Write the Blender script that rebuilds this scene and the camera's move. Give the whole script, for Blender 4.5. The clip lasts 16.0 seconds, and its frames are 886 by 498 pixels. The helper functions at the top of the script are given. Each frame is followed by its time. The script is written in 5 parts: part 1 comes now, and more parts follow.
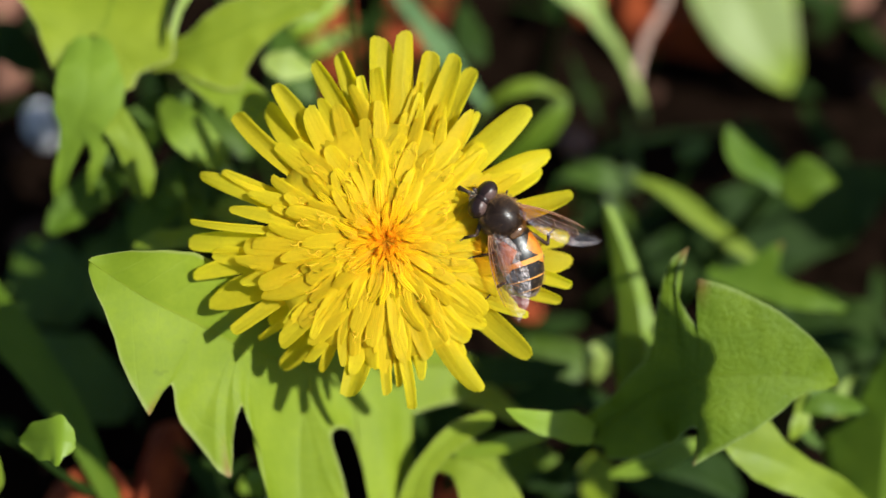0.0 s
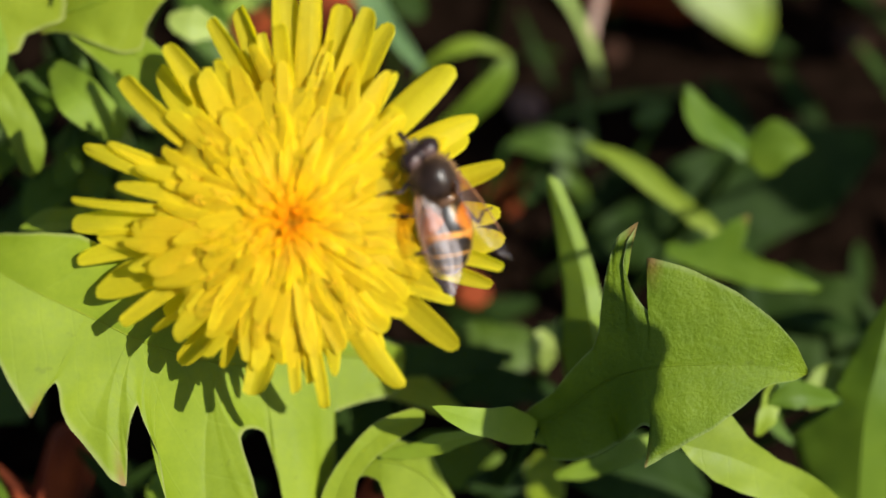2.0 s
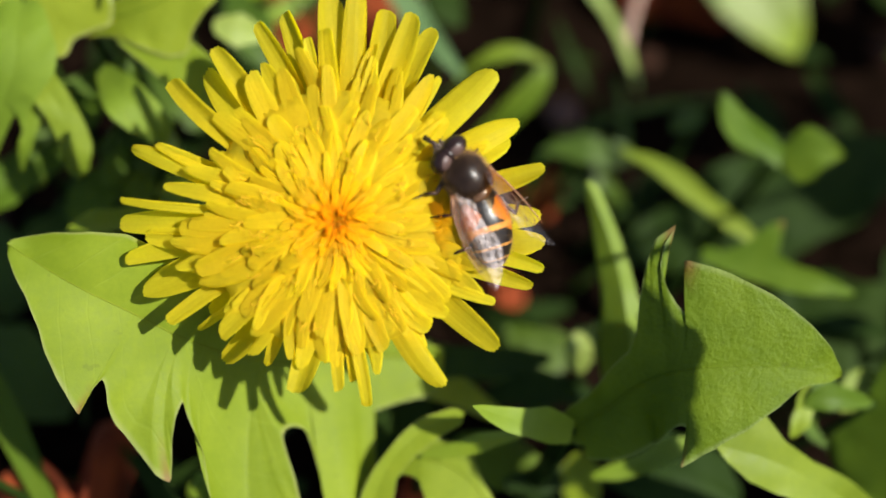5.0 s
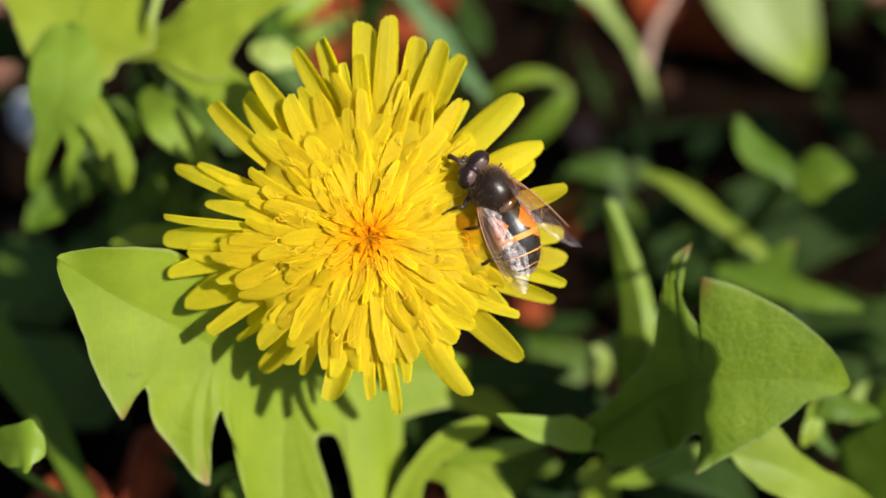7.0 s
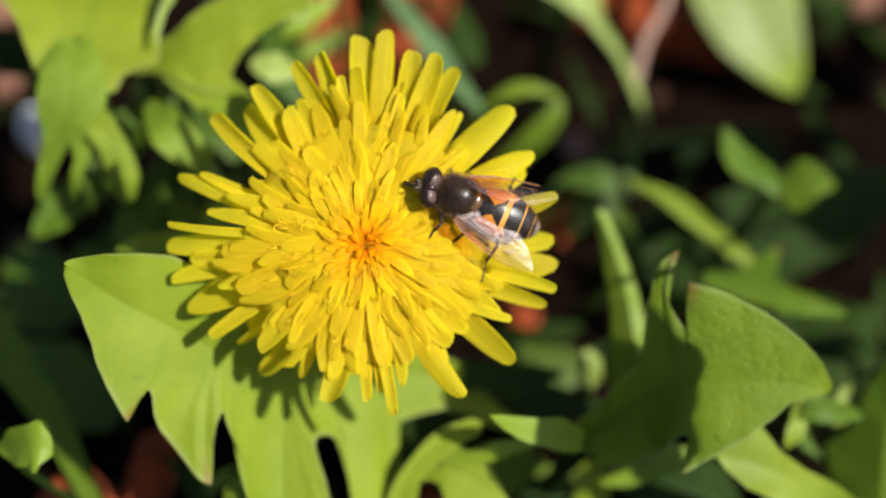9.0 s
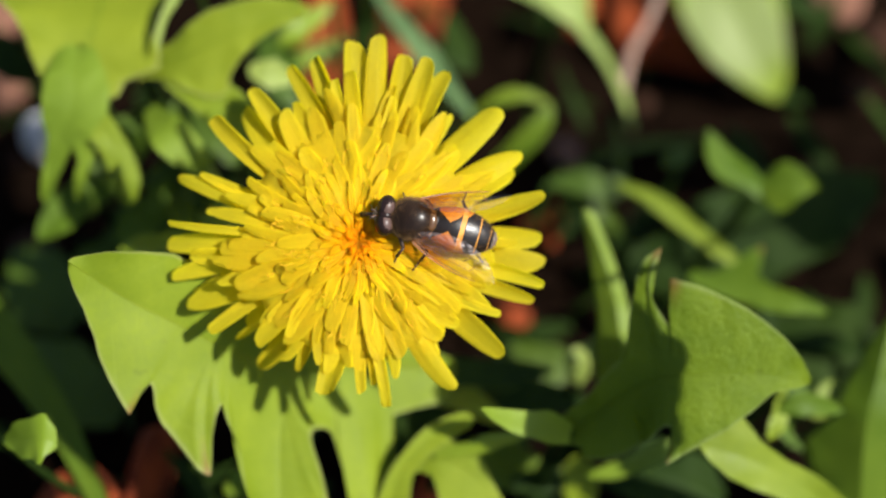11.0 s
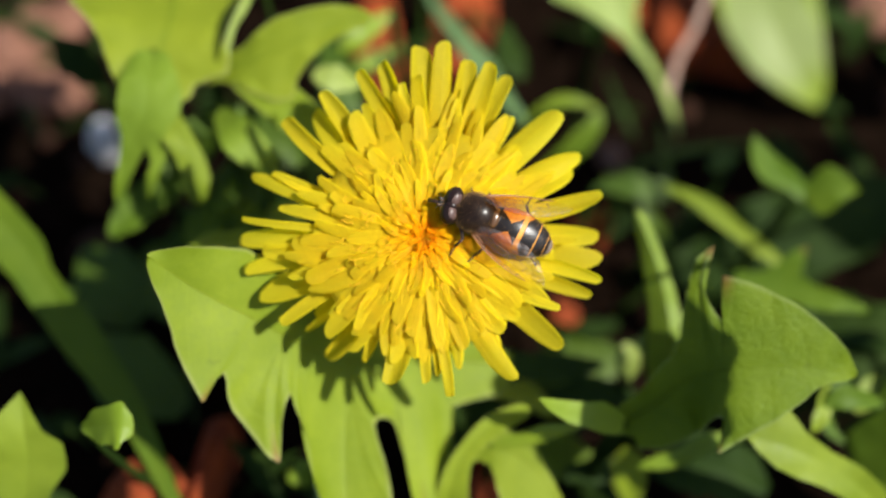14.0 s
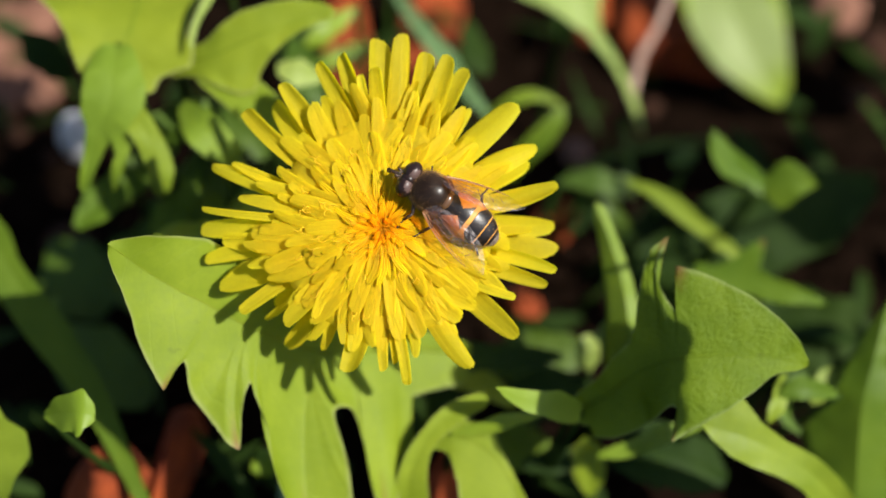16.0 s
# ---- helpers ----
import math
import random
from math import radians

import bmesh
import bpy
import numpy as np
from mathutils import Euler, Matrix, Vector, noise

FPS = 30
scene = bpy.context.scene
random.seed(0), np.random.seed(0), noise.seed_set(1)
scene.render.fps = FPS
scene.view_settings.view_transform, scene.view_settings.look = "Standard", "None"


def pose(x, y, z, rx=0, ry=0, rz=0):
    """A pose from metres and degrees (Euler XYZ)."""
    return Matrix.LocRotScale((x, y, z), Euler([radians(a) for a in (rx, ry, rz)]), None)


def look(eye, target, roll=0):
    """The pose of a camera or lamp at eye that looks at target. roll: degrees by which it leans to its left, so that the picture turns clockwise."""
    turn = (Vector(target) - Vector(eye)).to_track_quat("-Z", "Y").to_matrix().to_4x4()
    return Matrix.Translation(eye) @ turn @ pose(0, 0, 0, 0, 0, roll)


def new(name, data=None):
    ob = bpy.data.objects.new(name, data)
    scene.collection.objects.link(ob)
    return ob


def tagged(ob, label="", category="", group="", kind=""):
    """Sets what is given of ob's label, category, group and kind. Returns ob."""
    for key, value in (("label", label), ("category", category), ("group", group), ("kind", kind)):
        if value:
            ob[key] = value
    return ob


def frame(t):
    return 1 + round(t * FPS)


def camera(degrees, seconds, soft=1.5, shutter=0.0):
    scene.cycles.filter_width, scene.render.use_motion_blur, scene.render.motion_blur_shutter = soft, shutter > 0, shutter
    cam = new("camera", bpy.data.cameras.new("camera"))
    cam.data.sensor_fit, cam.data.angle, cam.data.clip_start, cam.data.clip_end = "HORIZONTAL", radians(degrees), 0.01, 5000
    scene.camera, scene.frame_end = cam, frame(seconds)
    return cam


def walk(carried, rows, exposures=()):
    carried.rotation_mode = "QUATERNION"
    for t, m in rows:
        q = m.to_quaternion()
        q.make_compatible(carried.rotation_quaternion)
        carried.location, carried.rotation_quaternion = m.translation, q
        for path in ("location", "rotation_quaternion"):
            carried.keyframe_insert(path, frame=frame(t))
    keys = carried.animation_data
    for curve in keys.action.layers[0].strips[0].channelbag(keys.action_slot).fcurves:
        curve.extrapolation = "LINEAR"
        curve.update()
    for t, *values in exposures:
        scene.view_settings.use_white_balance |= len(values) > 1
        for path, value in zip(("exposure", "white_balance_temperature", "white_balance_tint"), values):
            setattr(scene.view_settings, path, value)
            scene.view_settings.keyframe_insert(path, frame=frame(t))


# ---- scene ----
# A dandelion bloom with a hoverfly on it, among dandelion leaves over bare soil.
# Lengths of small things are in millimetres and turned into metres by MM.
MM = 0.001

# ---- camera ----
cam = camera(24, 16.0, soft=1.6)
cam.data.dof.use_dof = True
cam.data.dof.aperture_fstop = 8.0
PATH = [
    (0, pose(0.00040, -0.12063, 0.24761, 31.985, -1.258, -0.751)),
    (0.5, pose(0.00294, -0.11815, 0.24577, 31.720, -1.261, -0.628)),
    (1, pose(0.00576, -0.11590, 0.24154, 31.802, -0.723, -0.562)),
    (1.5, pose(0.00586, -0.11043, 0.23458, 31.105, -1.022, -0.501)),
    (2, pose(0.01106, -0.10635, 0.22610, 31.178, -0.554, -1.041)),
    (2.5, pose(0.01001, -0.10375, 0.22284, 31.543, -0.649, -1.098)),
    (3, pose(0.01041, -0.10431, 0.22482, 31.484, -0.261, -0.679)),
    (3.5, pose(0.00931, -0.10411, 0.22587, 31.515, -0.030, -0.588)),
    (4, pose(0.00914, -0.10549, 0.22507, 31.369, -0.278, -0.681)),
    (6.5, pose(0.00809, -0.11358, 0.23637, 31.958, -0.050, 0.054)),
    (7, pose(0.00769, -0.11479, 0.23737, 32.000, -0.000, 0.000)),
    (7.5, pose(0.00821, -0.11562, 0.23867, 32.118, -0.131, -0.065)),
    (8, pose(0.00876, -0.11723, 0.23991, 32.464, -0.017, 0.022)),
    (8.5, pose(0.01060, -0.11857, 0.24232, 32.455, 0.260, 0.045)),
    (9, pose(0.00840, -0.11951, 0.24325, 32.403, 0.025, 0.005)),
    (11.5, pose(0.00964, -0.12762, 0.24992, 33.198, 0.142, -0.109)),
    (12, pose(0.00833, -0.12891, 0.25129, 33.316, 0.135, -0.104)),
    (12.5, pose(0.00701, -0.13071, 0.25259, 33.434, 0.169, 0.199)),
    (13, pose(0.00590, -0.13235, 0.25504, 33.547, 0.112, 0.167)),
    (13.5, pose(0.00245, -0.13391, 0.25598, 33.766, -0.003, 0.129)),
    (14, pose(0.00313, -0.13394, 0.25587, 33.502, 0.144, 0.251)),
    (14.5, pose(0.00687, -0.13488, 0.25727, 33.494, 0.267, 0.215)),
    (15, pose(0.00985, -0.13649, 0.25794, 33.517, 0.202, 0.287)),
    (15.5, pose(0.00987, -0.13878, 0.25845, 33.624, 0.081, 0.187)),
    (16, pose(0.00817, -0.13792, 0.25710, 33.838, 0.065, 0.348)),
]
walk(cam, PATH, exposures=[(0, 0.90, 6150, 6), (1.0, 0.90, 6200, 6), (2.2, 0.93, 6450, 9), (6.5, 0.93, 6450, 9), (16, 0.93, 6450, 9)])

# The bloom's own axes: u to the right, v up its face, w along its axis out of the face.
TILT = 58.0
FRAME = Matrix.Translation((0, 0, 0.056)) @ pose(0, 0, 0, 90 - TILT, 0, 0)
SUN_WAY = Vector((0.74, 0.23, 1.0)).normalized()

# ---- light ----
sun_way = FRAME.to_3x3() @ SUN_WAY
world = bpy.data.worlds.new("sky")
scene.world = world
world.use_nodes = True
sky = world.node_tree.nodes.new("ShaderNodeTexSky")
sky.sky_type, sky.sun_disc = "NISHITA", False
sky.sun_elevation = math.asin(sun_way.z)
sky.sun_rotation = math.atan2(sun_way.x, sun_way.y)
world.node_tree.links.new(sky.outputs[0], world.node_tree.nodes["Background"].inputs[0])
world.node_tree.nodes["Background"].inputs[1].default_value = 0.075
sun_data = bpy.data.lights.new("sun", "SUN")
sun_data.energy, sun_data.angle, sun_data.color = 4.6, radians(0.53), (1.0, 0.97, 0.90)
sun = new("sun", sun_data)
sun.matrix_world = look(sun_way * 3, (0, 0, 0))


# ---- materials ----
def material(name):
    m = bpy.data.materials.new(name)
    m.use_nodes = True
    nt = m.node_tree
    return m, nt, nt.nodes["Principled BSDF"], nt.nodes["Material Output"]


def node(nt, kind, **values):
    n = nt.nodes.new(kind)
    for key, value in values.items():
        n.inputs[key].default_value = value
    return n


def ramp(nt, source, stops):
    n = nt.nodes.new("ShaderNodeValToRGB")
    el = n.color_ramp.elements
    while len(el) < len(stops):
        el.new(0.5)
    for e, (at, colour) in zip(el, stops):
        e.position, e.color = at, (*colour, 1)
    nt.links.new(source, n.inputs[0])
    return n.outputs[0]


def noise_tex(nt, scale, detail=4.0, rough=0.55, coords=None):
    n = node(nt, "ShaderNodeTexNoise", Scale=scale, Detail=detail, Roughness=rough)
    if coords is None:
        tc = nt.nodes.new("ShaderNodeTexCoord")
        coords = tc.outputs["Object"]
    nt.links.new(coords, n.inputs["Vector"])
    return n.outputs[0]


def math_node(nt, op, a, b=0.0, c=0.0):
    n = nt.nodes.new("ShaderNodeMath")
    n.operation = op
    for i, v in enumerate((a, b, c)):
        if isinstance(v, (int, float)):
            n.inputs[i].default_value = v
        else:
            nt.links.new(v, n.inputs[i])
    return n.outputs[0]


def mix_colour(nt, fac, a, b, blend="MIX"):
    n = nt.nodes.new("ShaderNodeMix")
    n.data_type, n.blend_type = "RGBA", blend
    for i, v in ((0, fac), (6, a), (7, b)):
        if isinstance(v, (int, float)):
            n.inputs[i].default_value = v
        elif isinstance(v, tuple):
            n.inputs[i].default_value = (*v, 1)
        else:
            nt.links.new(v, n.inputs[i])
    return n.outputs[2]


def bump(nt, bsdf, height, strength, distance):
    n = node(nt, "ShaderNodeBump", Strength=strength, Distance=distance)
    nt.links.new(height, n.inputs["Height"])
    nt.links.new(n.outputs[0], bsdf.inputs["Normal"])
    return n.outputs[0]


def translucent(nt, bsdf, out, colour, amount, normal=None):
    """Lets part of the light through a thin leaf or petal."""
    tr = nt.nodes.new("ShaderNodeBsdfTranslucent")
    nt.links.new(colour, tr.inputs["Color"])
    if normal is not None:
        nt.links.new(normal, tr.inputs["Normal"])
    mx = nt.nodes.new("ShaderNodeMixShader")
    mx.inputs[0].default_value = amount
    nt.links.new(bsdf.outputs[0], mx.inputs[1])
    nt.links.new(tr.outputs[0], mx.inputs[2])
    nt.links.new(mx.outputs[0], out.inputs[0])


def leaf_material(name, dark, light, vein, gloss=0.42, spec=0.4, relief=0.00018, rim_colour=None, pucker=0.0, detail=1.0, sheen=None):
    rim_colour = rim_colour or vein
    dark, light = ((c[0] * 0.92, c[1], c[2]) for c in (dark, light))
    m, nt, bsdf, out = material(name)
    info = nt.nodes.new("ShaderNodeObjectInfo")
    along = nt.nodes.new("ShaderNodeAttribute")
    along.attribute_name = "along"
    across = nt.nodes.new("ShaderNodeAttribute")
    across.attribute_name = "across"
    big = noise_tex(nt, 120.0, 3.0)
    fine = noise_tex(nt, 1600.0, 5.0, 0.65)
    base = ramp(nt, big, [(0.3, dark), (0.7, light)])
    speck = ramp(nt, fine, [(0.35, (0.75, 0.78, 0.7)), (0.65, (1.08, 1.06, 1.0))])
    base = mix_colour(nt, 0.55 * detail, base, speck, "MULTIPLY")
    tint = ramp(nt, info.outputs["Random"], [(0.0, (0.85, 0.95, 0.9)), (1.0, (1.12, 1.02, 0.95))])
    base = mix_colour(nt, 0.8, base, tint, "MULTIPLY")
    # side veins run from the midrib towards the tip, with a finer net between them
    skew = math_node(nt, "MULTIPLY_ADD", across.outputs["Fac"], -0.75, along.outputs["Fac"])
    wob = math_node(nt, "MULTIPLY_ADD", big, 1.6, skew)
    saw = math_node(nt, "PINGPONG", wob, 2.1)
    line = ramp(nt, saw, [(0.0, (1, 1, 1)), (0.22, (0, 0, 0))])
    vor = node(nt, "ShaderNodeTexVoronoi", Scale=900.0)
    vor.feature = "DISTANCE_TO_EDGE"
    tc = nt.nodes.new("ShaderNodeTexCoord")
    nt.links.new(tc.outputs["Object"], vor.inputs["Vector"])
    net = ramp(nt, vor.outputs["Distance"], [(0.0, (1, 1, 1)), (0.12, (0, 0, 0))])
    base = mix_colour(nt, math_node(nt, "MULTIPLY", line, 0.09 * detail), base, vein)
    base = mix_colour(nt, math_node(nt, "MULTIPLY", net, 0.03 * detail), base, vein)
    rim = nt.nodes.new("ShaderNodeAttribute")
    rim.attribute_name = "rim"
    edge_mask = ramp(nt, rim.outputs["Fac"], [(0.93, (0, 0, 0)), (1.0, (1, 1, 1))])
    base = mix_colour(nt, math_node(nt, "MULTIPLY", edge_mask, 0.35 if detail > 0.48 else 0.1), base, rim_colour)
    tip = nt.nodes.new("ShaderNodeAttribute")
    tip.attribute_name = "tip"
    base = mix_colour(nt, math_node(nt, "MULTIPLY", tip.outputs["Fac"], 0.6), base, (0.22, 0.05, 0.03))
    spots = ramp(nt, noise_tex(nt, 850.0, 2.0, 0.4), [(0.70, (0, 0, 0)), (0.76, (1, 1, 1))])
    base = mix_colour(nt, math_node(nt, "MULTIPLY", spots, 0.45 * detail), base, (0.06, 0.07, 0.012))
    if sheen:
        # whitish reflections painted as pale bands that run along the blade
        wander = math_node(nt, "MULTIPLY_ADD", noise_tex(nt, 90.0, 2.0), 4.0, across.outputs["Fac"])
        band = ramp(nt, math_node(nt, "PINGPONG", wander, 4.5), [(0.35, (0, 0, 0)), (0.75, (1, 1, 1))])
        upper = ramp(nt, math_node(nt, "MULTIPLY", along.outputs["Fac"], 0.05), [(0.15, (0, 0, 0)), (0.4, (1, 1, 1))])
        base = mix_colour(nt, math_node(nt, "MULTIPLY", math_node(nt, "MULTIPLY", band, upper), 0.6), base, sheen)
    nt.links.new(base, bsdf.inputs["Base Color"])
    bsdf.inputs["Specular IOR Level"].default_value = spec
    rough = ramp(nt, fine, [(0.3, (gloss,) * 3), (0.8, (gloss + 0.2,) * 3)])
    nt.links.new(rough, bsdf.inputs["Roughness"])
    h = math_node(nt, "MULTIPLY_ADD", line, -0.06 if pucker else -0.9, math_node(nt, "MULTIPLY_ADD", net, -0.04 if pucker else -0.15, fine))
    if pucker:
        h = math_node(nt, "MULTIPLY_ADD", noise_tex(nt, 800.0, 3.0, 0.55), pucker, h)
    nrm = bump(nt, bsdf, h, 0.3 * detail if not pucker else 0.5, relief)
    through_colour = mix_colour(nt, 1.0, base, (1.25, 1.15, 0.35), "MULTIPLY")
    translucent(nt, bsdf, out, through_colour, 0.42, nrm)
    return m


LEAF = leaf_material("leaf", (0.19, 0.24, 0.011), (0.26, 0.305, 0.018), (0.36, 0.44, 0.10), 0.5, 0.22, rim_colour=(0.42, 0.40, 0.22), detail=0.5)
YOUNG = leaf_material("young_leaf", (0.20, 0.265, 0.012), (0.28, 0.34, 0.02), (0.36, 0.46, 0.12), detail=0.2)
SOFT = leaf_material("soft_leaf", (0.17, 0.23, 0.011), (0.24, 0.30, 0.019), (0.26, 0.33, 0.09), 0.5, detail=0.45)
# under half the sunlit leaf's green: partial shade mixed into the colour
SHADE_MID = leaf_material("shade_mid_leaf", (0.055, 0.095, 0.006), (0.09, 0.14, 0.010), (0.11, 0.16, 0.03), 0.48, detail=0.2)
# toned-down copy of the leaf green, for a leaf turned from the sun
DEEP = leaf_material("toned_down_leaf", (0.108, 0.165, 0.006), (0.172, 0.235, 0.010), (0.22, 0.30, 0.06), 0.45, 0.2, 0.0004, rim_colour=(0.36, 0.40, 0.18), pucker=0.4, detail=0.49)
# leaf green darkened until deep shade is in the colour itself
SHADE_DARK = leaf_material("shade_dark_leaf", (0.016, 0.034, 0.004), (0.032, 0.058, 0.007), (0.04, 0.065, 0.012), 0.6, 0.15, detail=0.2)
# a dimmed leaf green, so that dappled shade is coloured in, not cast
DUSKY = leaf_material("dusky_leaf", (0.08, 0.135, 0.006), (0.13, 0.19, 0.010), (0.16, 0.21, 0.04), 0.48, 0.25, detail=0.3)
BLUE = leaf_material("bluish_blade", (0.12, 0.20, 0.07), (0.20, 0.28, 0.12), (0.3, 0.36, 0.2), 0.3, detail=0.2)
SHEEN_LEAF = leaf_material("sheen_leaf", (0.21, 0.26, 0.012), (0.28, 0.33, 0.02), (0.36, 0.46, 0.12), 0.45, detail=0.2, sheen=(0.30, 0.35, 0.15))
PALE = leaf_material("pale_leaf", (0.28, 0.34, 0.06), (0.38, 0.42, 0.12), (0.5, 0.52, 0.3), 0.5, detail=0.2)


def petal_material():
    m, nt, bsdf, out = material("petal")
    tc = nt.nodes.new("ShaderNodeTexCoord")
    sep = nt.nodes.new("ShaderNodeSeparateXYZ")
    nt.links.new(tc.outputs["Object"], sep.inputs[0])
    r = math_node(nt, "SQRT", math_node(nt, "ADD", math_node(nt, "POWER", sep.outputs[0], 2.0), math_node(nt, "POWER", sep.outputs[1], 2.0)))
    r = math_node(nt, "MULTIPLY", r, 1 / 0.021)
    base = ramp(nt, r, [(0.02, (0.94, 0.52, 0.008)), (0.11, (0.94, 0.665, 0.018)), (0.27, (0.92, 0.76, 0.03)), (1.0, (0.86, 0.755, 0.046))])
    info = nt.nodes.new("ShaderNodeObjectInfo")
    tint = ramp(nt, info.outputs["Random"], [(0.0, (0.93, 0.89, 0.8)), (1.0, (1.03, 1.04, 1.1))])
    base = mix_colour(nt, 0.9, base, tint, "MULTIPLY")
    across = nt.nodes.new("ShaderNodeAttribute")
    across.attribute_name = "across"
    groove = math_node(nt, "PINGPONG", math_node(nt, "ADD", across.outputs["Fac"], 5.0), 0.22)
    line = ramp(nt, groove, [(0.0, (1, 1, 1)), (0.09, (0, 0, 0))])
    fine = noise_tex(nt, 2200.0, 4.0, 0.6)
    base = mix_colour(nt, math_node(nt, "MULTIPLY", line, 0.06), base, (0.74, 0.48, 0.004))
    base = mix_colour(nt, 0.25, base, ramp(nt, fine, [(0.3, (0.82, 0.8, 0.8)), (0.7, (1.05, 1.05, 1.0))]), "MULTIPLY")
    nt.links.new(base, bsdf.inputs["Base Color"])
    bsdf.inputs["Roughness"].default_value = 0.5
    bsdf.inputs["Specular IOR Level"].default_value = 0.15
    nrm = bump(nt, bsdf, math_node(nt, "MULTIPLY_ADD", line, -1.0, fine), 0.15, 0.00008)
    translucent(nt, bsdf, out, mix_colour(nt, 1.0, base, (1.05, 1.13, 0.95), "MULTIPLY"), 0.82, nrm)
    return m


PETAL = petal_material()


def plain(name, dark, light, rough=0.6, scale=900.0, relief=0.0002, metal=0.0, spec=0.5):
    m, nt, bsdf, out = material(name)
    n = noise_tex(nt, scale, 5.0, 0.6)
    nt.links.new(ramp(nt, n, [(0.3, dark), (0.7, light)]), bsdf.inputs["Base Color"])
    bsdf.inputs["Roughness"].default_value = rough
    bsdf.inputs["Metallic"].default_value = metal
    bsdf.inputs["Specular IOR Level"].default_value = spec
    bump(nt, bsdf, n, 0.5, relief)
    return m


STEM = plain("stem", (0.22, 0.26, 0.10), (0.34, 0.28, 0.14), 0.5)
BRACT = plain("bract", (0.10, 0.18, 0.04), (0.16, 0.26, 0.06), 0.5)
STIGMA = plain("stigma", (0.66, 0.34, 0.01), (0.80, 0.50, 0.02), 0.7, 900.0, 0.0002, 0.0, 0.1)
# near black: the shade between the plants is put into the soil colour
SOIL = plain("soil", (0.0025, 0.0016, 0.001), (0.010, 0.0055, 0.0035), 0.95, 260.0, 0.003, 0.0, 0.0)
CLAY = plain("fired_clay", (0.085, 0.014, 0.004), (0.27, 0.050, 0.009), 0.9, 150.0, 0.0008, 0.0, 0.2)
# lighter copy of the soil colour, for clods where sun falls
SUNLIT_SOIL = plain("sunlit_soil", (0.10, 0.045, 0.028), (0.22, 0.11, 0.075), 0.95, 420.0, 0.0012, 0.0, 0.05)
BROWN_STONE = plain("brown_stone", (0.020, 0.009, 0.005), (0.050, 0.022, 0.013), 0.85, 240.0, 0.0012, 0.0, 0.08)
PINK_STONE = plain("pink_stone", (0.09, 0.05, 0.04), (0.17, 0.10, 0.08), 0.85, 240.0, 0.0012, 0.0, 0.08)
WHITE_STONE = plain("white_stone", (0.66, 0.64, 0.65), (0.82, 0.80, 0.81), 0.7, 200.0, 0.0004, 0.0, 0.15)
TWIG = plain("twig", (0.20, 0.11, 0.08), (0.34, 0.22, 0.16), 0.7, 500.0, 0.0004)
CHITIN = plain("black_chitin", (0.004, 0.003, 0.003), (0.012, 0.008, 0.006), 0.34, 2500.0, 0.00004, 0.0, 0.4)
THORAX = plain("thorax_brown", (0.006, 0.003, 0.002), (0.018, 0.009, 0.005), 0.30, 900.0, 0.00003, 0.0, 0.2)
DOWN = plain("dark_down", (0.025, 0.014, 0.008), (0.07, 0.04, 0.02), 0.6, 3000.0, 0.00003, 0.0, 0.2)
ORANGE = plain("orange_chitin", (0.34, 0.11, 0.010), (0.52, 0.19, 0.02), 0.42, 1500.0, 0.00004, 0.0, 0.3)
SCUTE = plain("scutellum_brown", (0.06, 0.028, 0.012), (0.11, 0.055, 0.024), 0.22, 1500.0, 0.00004)
BAND = plain("pale_band", (0.42, 0.17, 0.025), (0.58, 0.27, 0.05), 0.5, 1500.0, 0.00004, 0.0, 0.25)
EYE = plain("eye", (0.010, 0.005, 0.004), (0.022, 0.011, 0.009), 0.34, 5200.0, 0.00002, 0.0, 0.25)
EYE_FIELD = plain("eye_field", (0.055, 0.032, 0.027), (0.10, 0.06, 0.05), 0.4, 6000.0, 0.00002, 0.0, 0.3)
TAIL = plain("dusty_tail", (0.09, 0.065, 0.05), (0.17, 0.13, 0.10), 0.7, 4000.0, 0.00006)
FACE = plain("face_dust", (0.20, 0.14, 0.08), (0.36, 0.28, 0.18), 0.8, 3000.0, 0.00006)
FUR = plain("fur", (0.12, 0.055, 0.015), (0.34, 0.18, 0.055), 0.6, 3000.0, 0.00003)
LEG = plain("leg", (0.018, 0.008, 0.004), (0.06, 0.028, 0.012), 0.45, 3000.0, 0.00004)
VEIN = plain("wing_vein", (0.16, 0.06, 0.018), (0.32, 0.14, 0.045), 0.4, 3000.0, 0.00002)


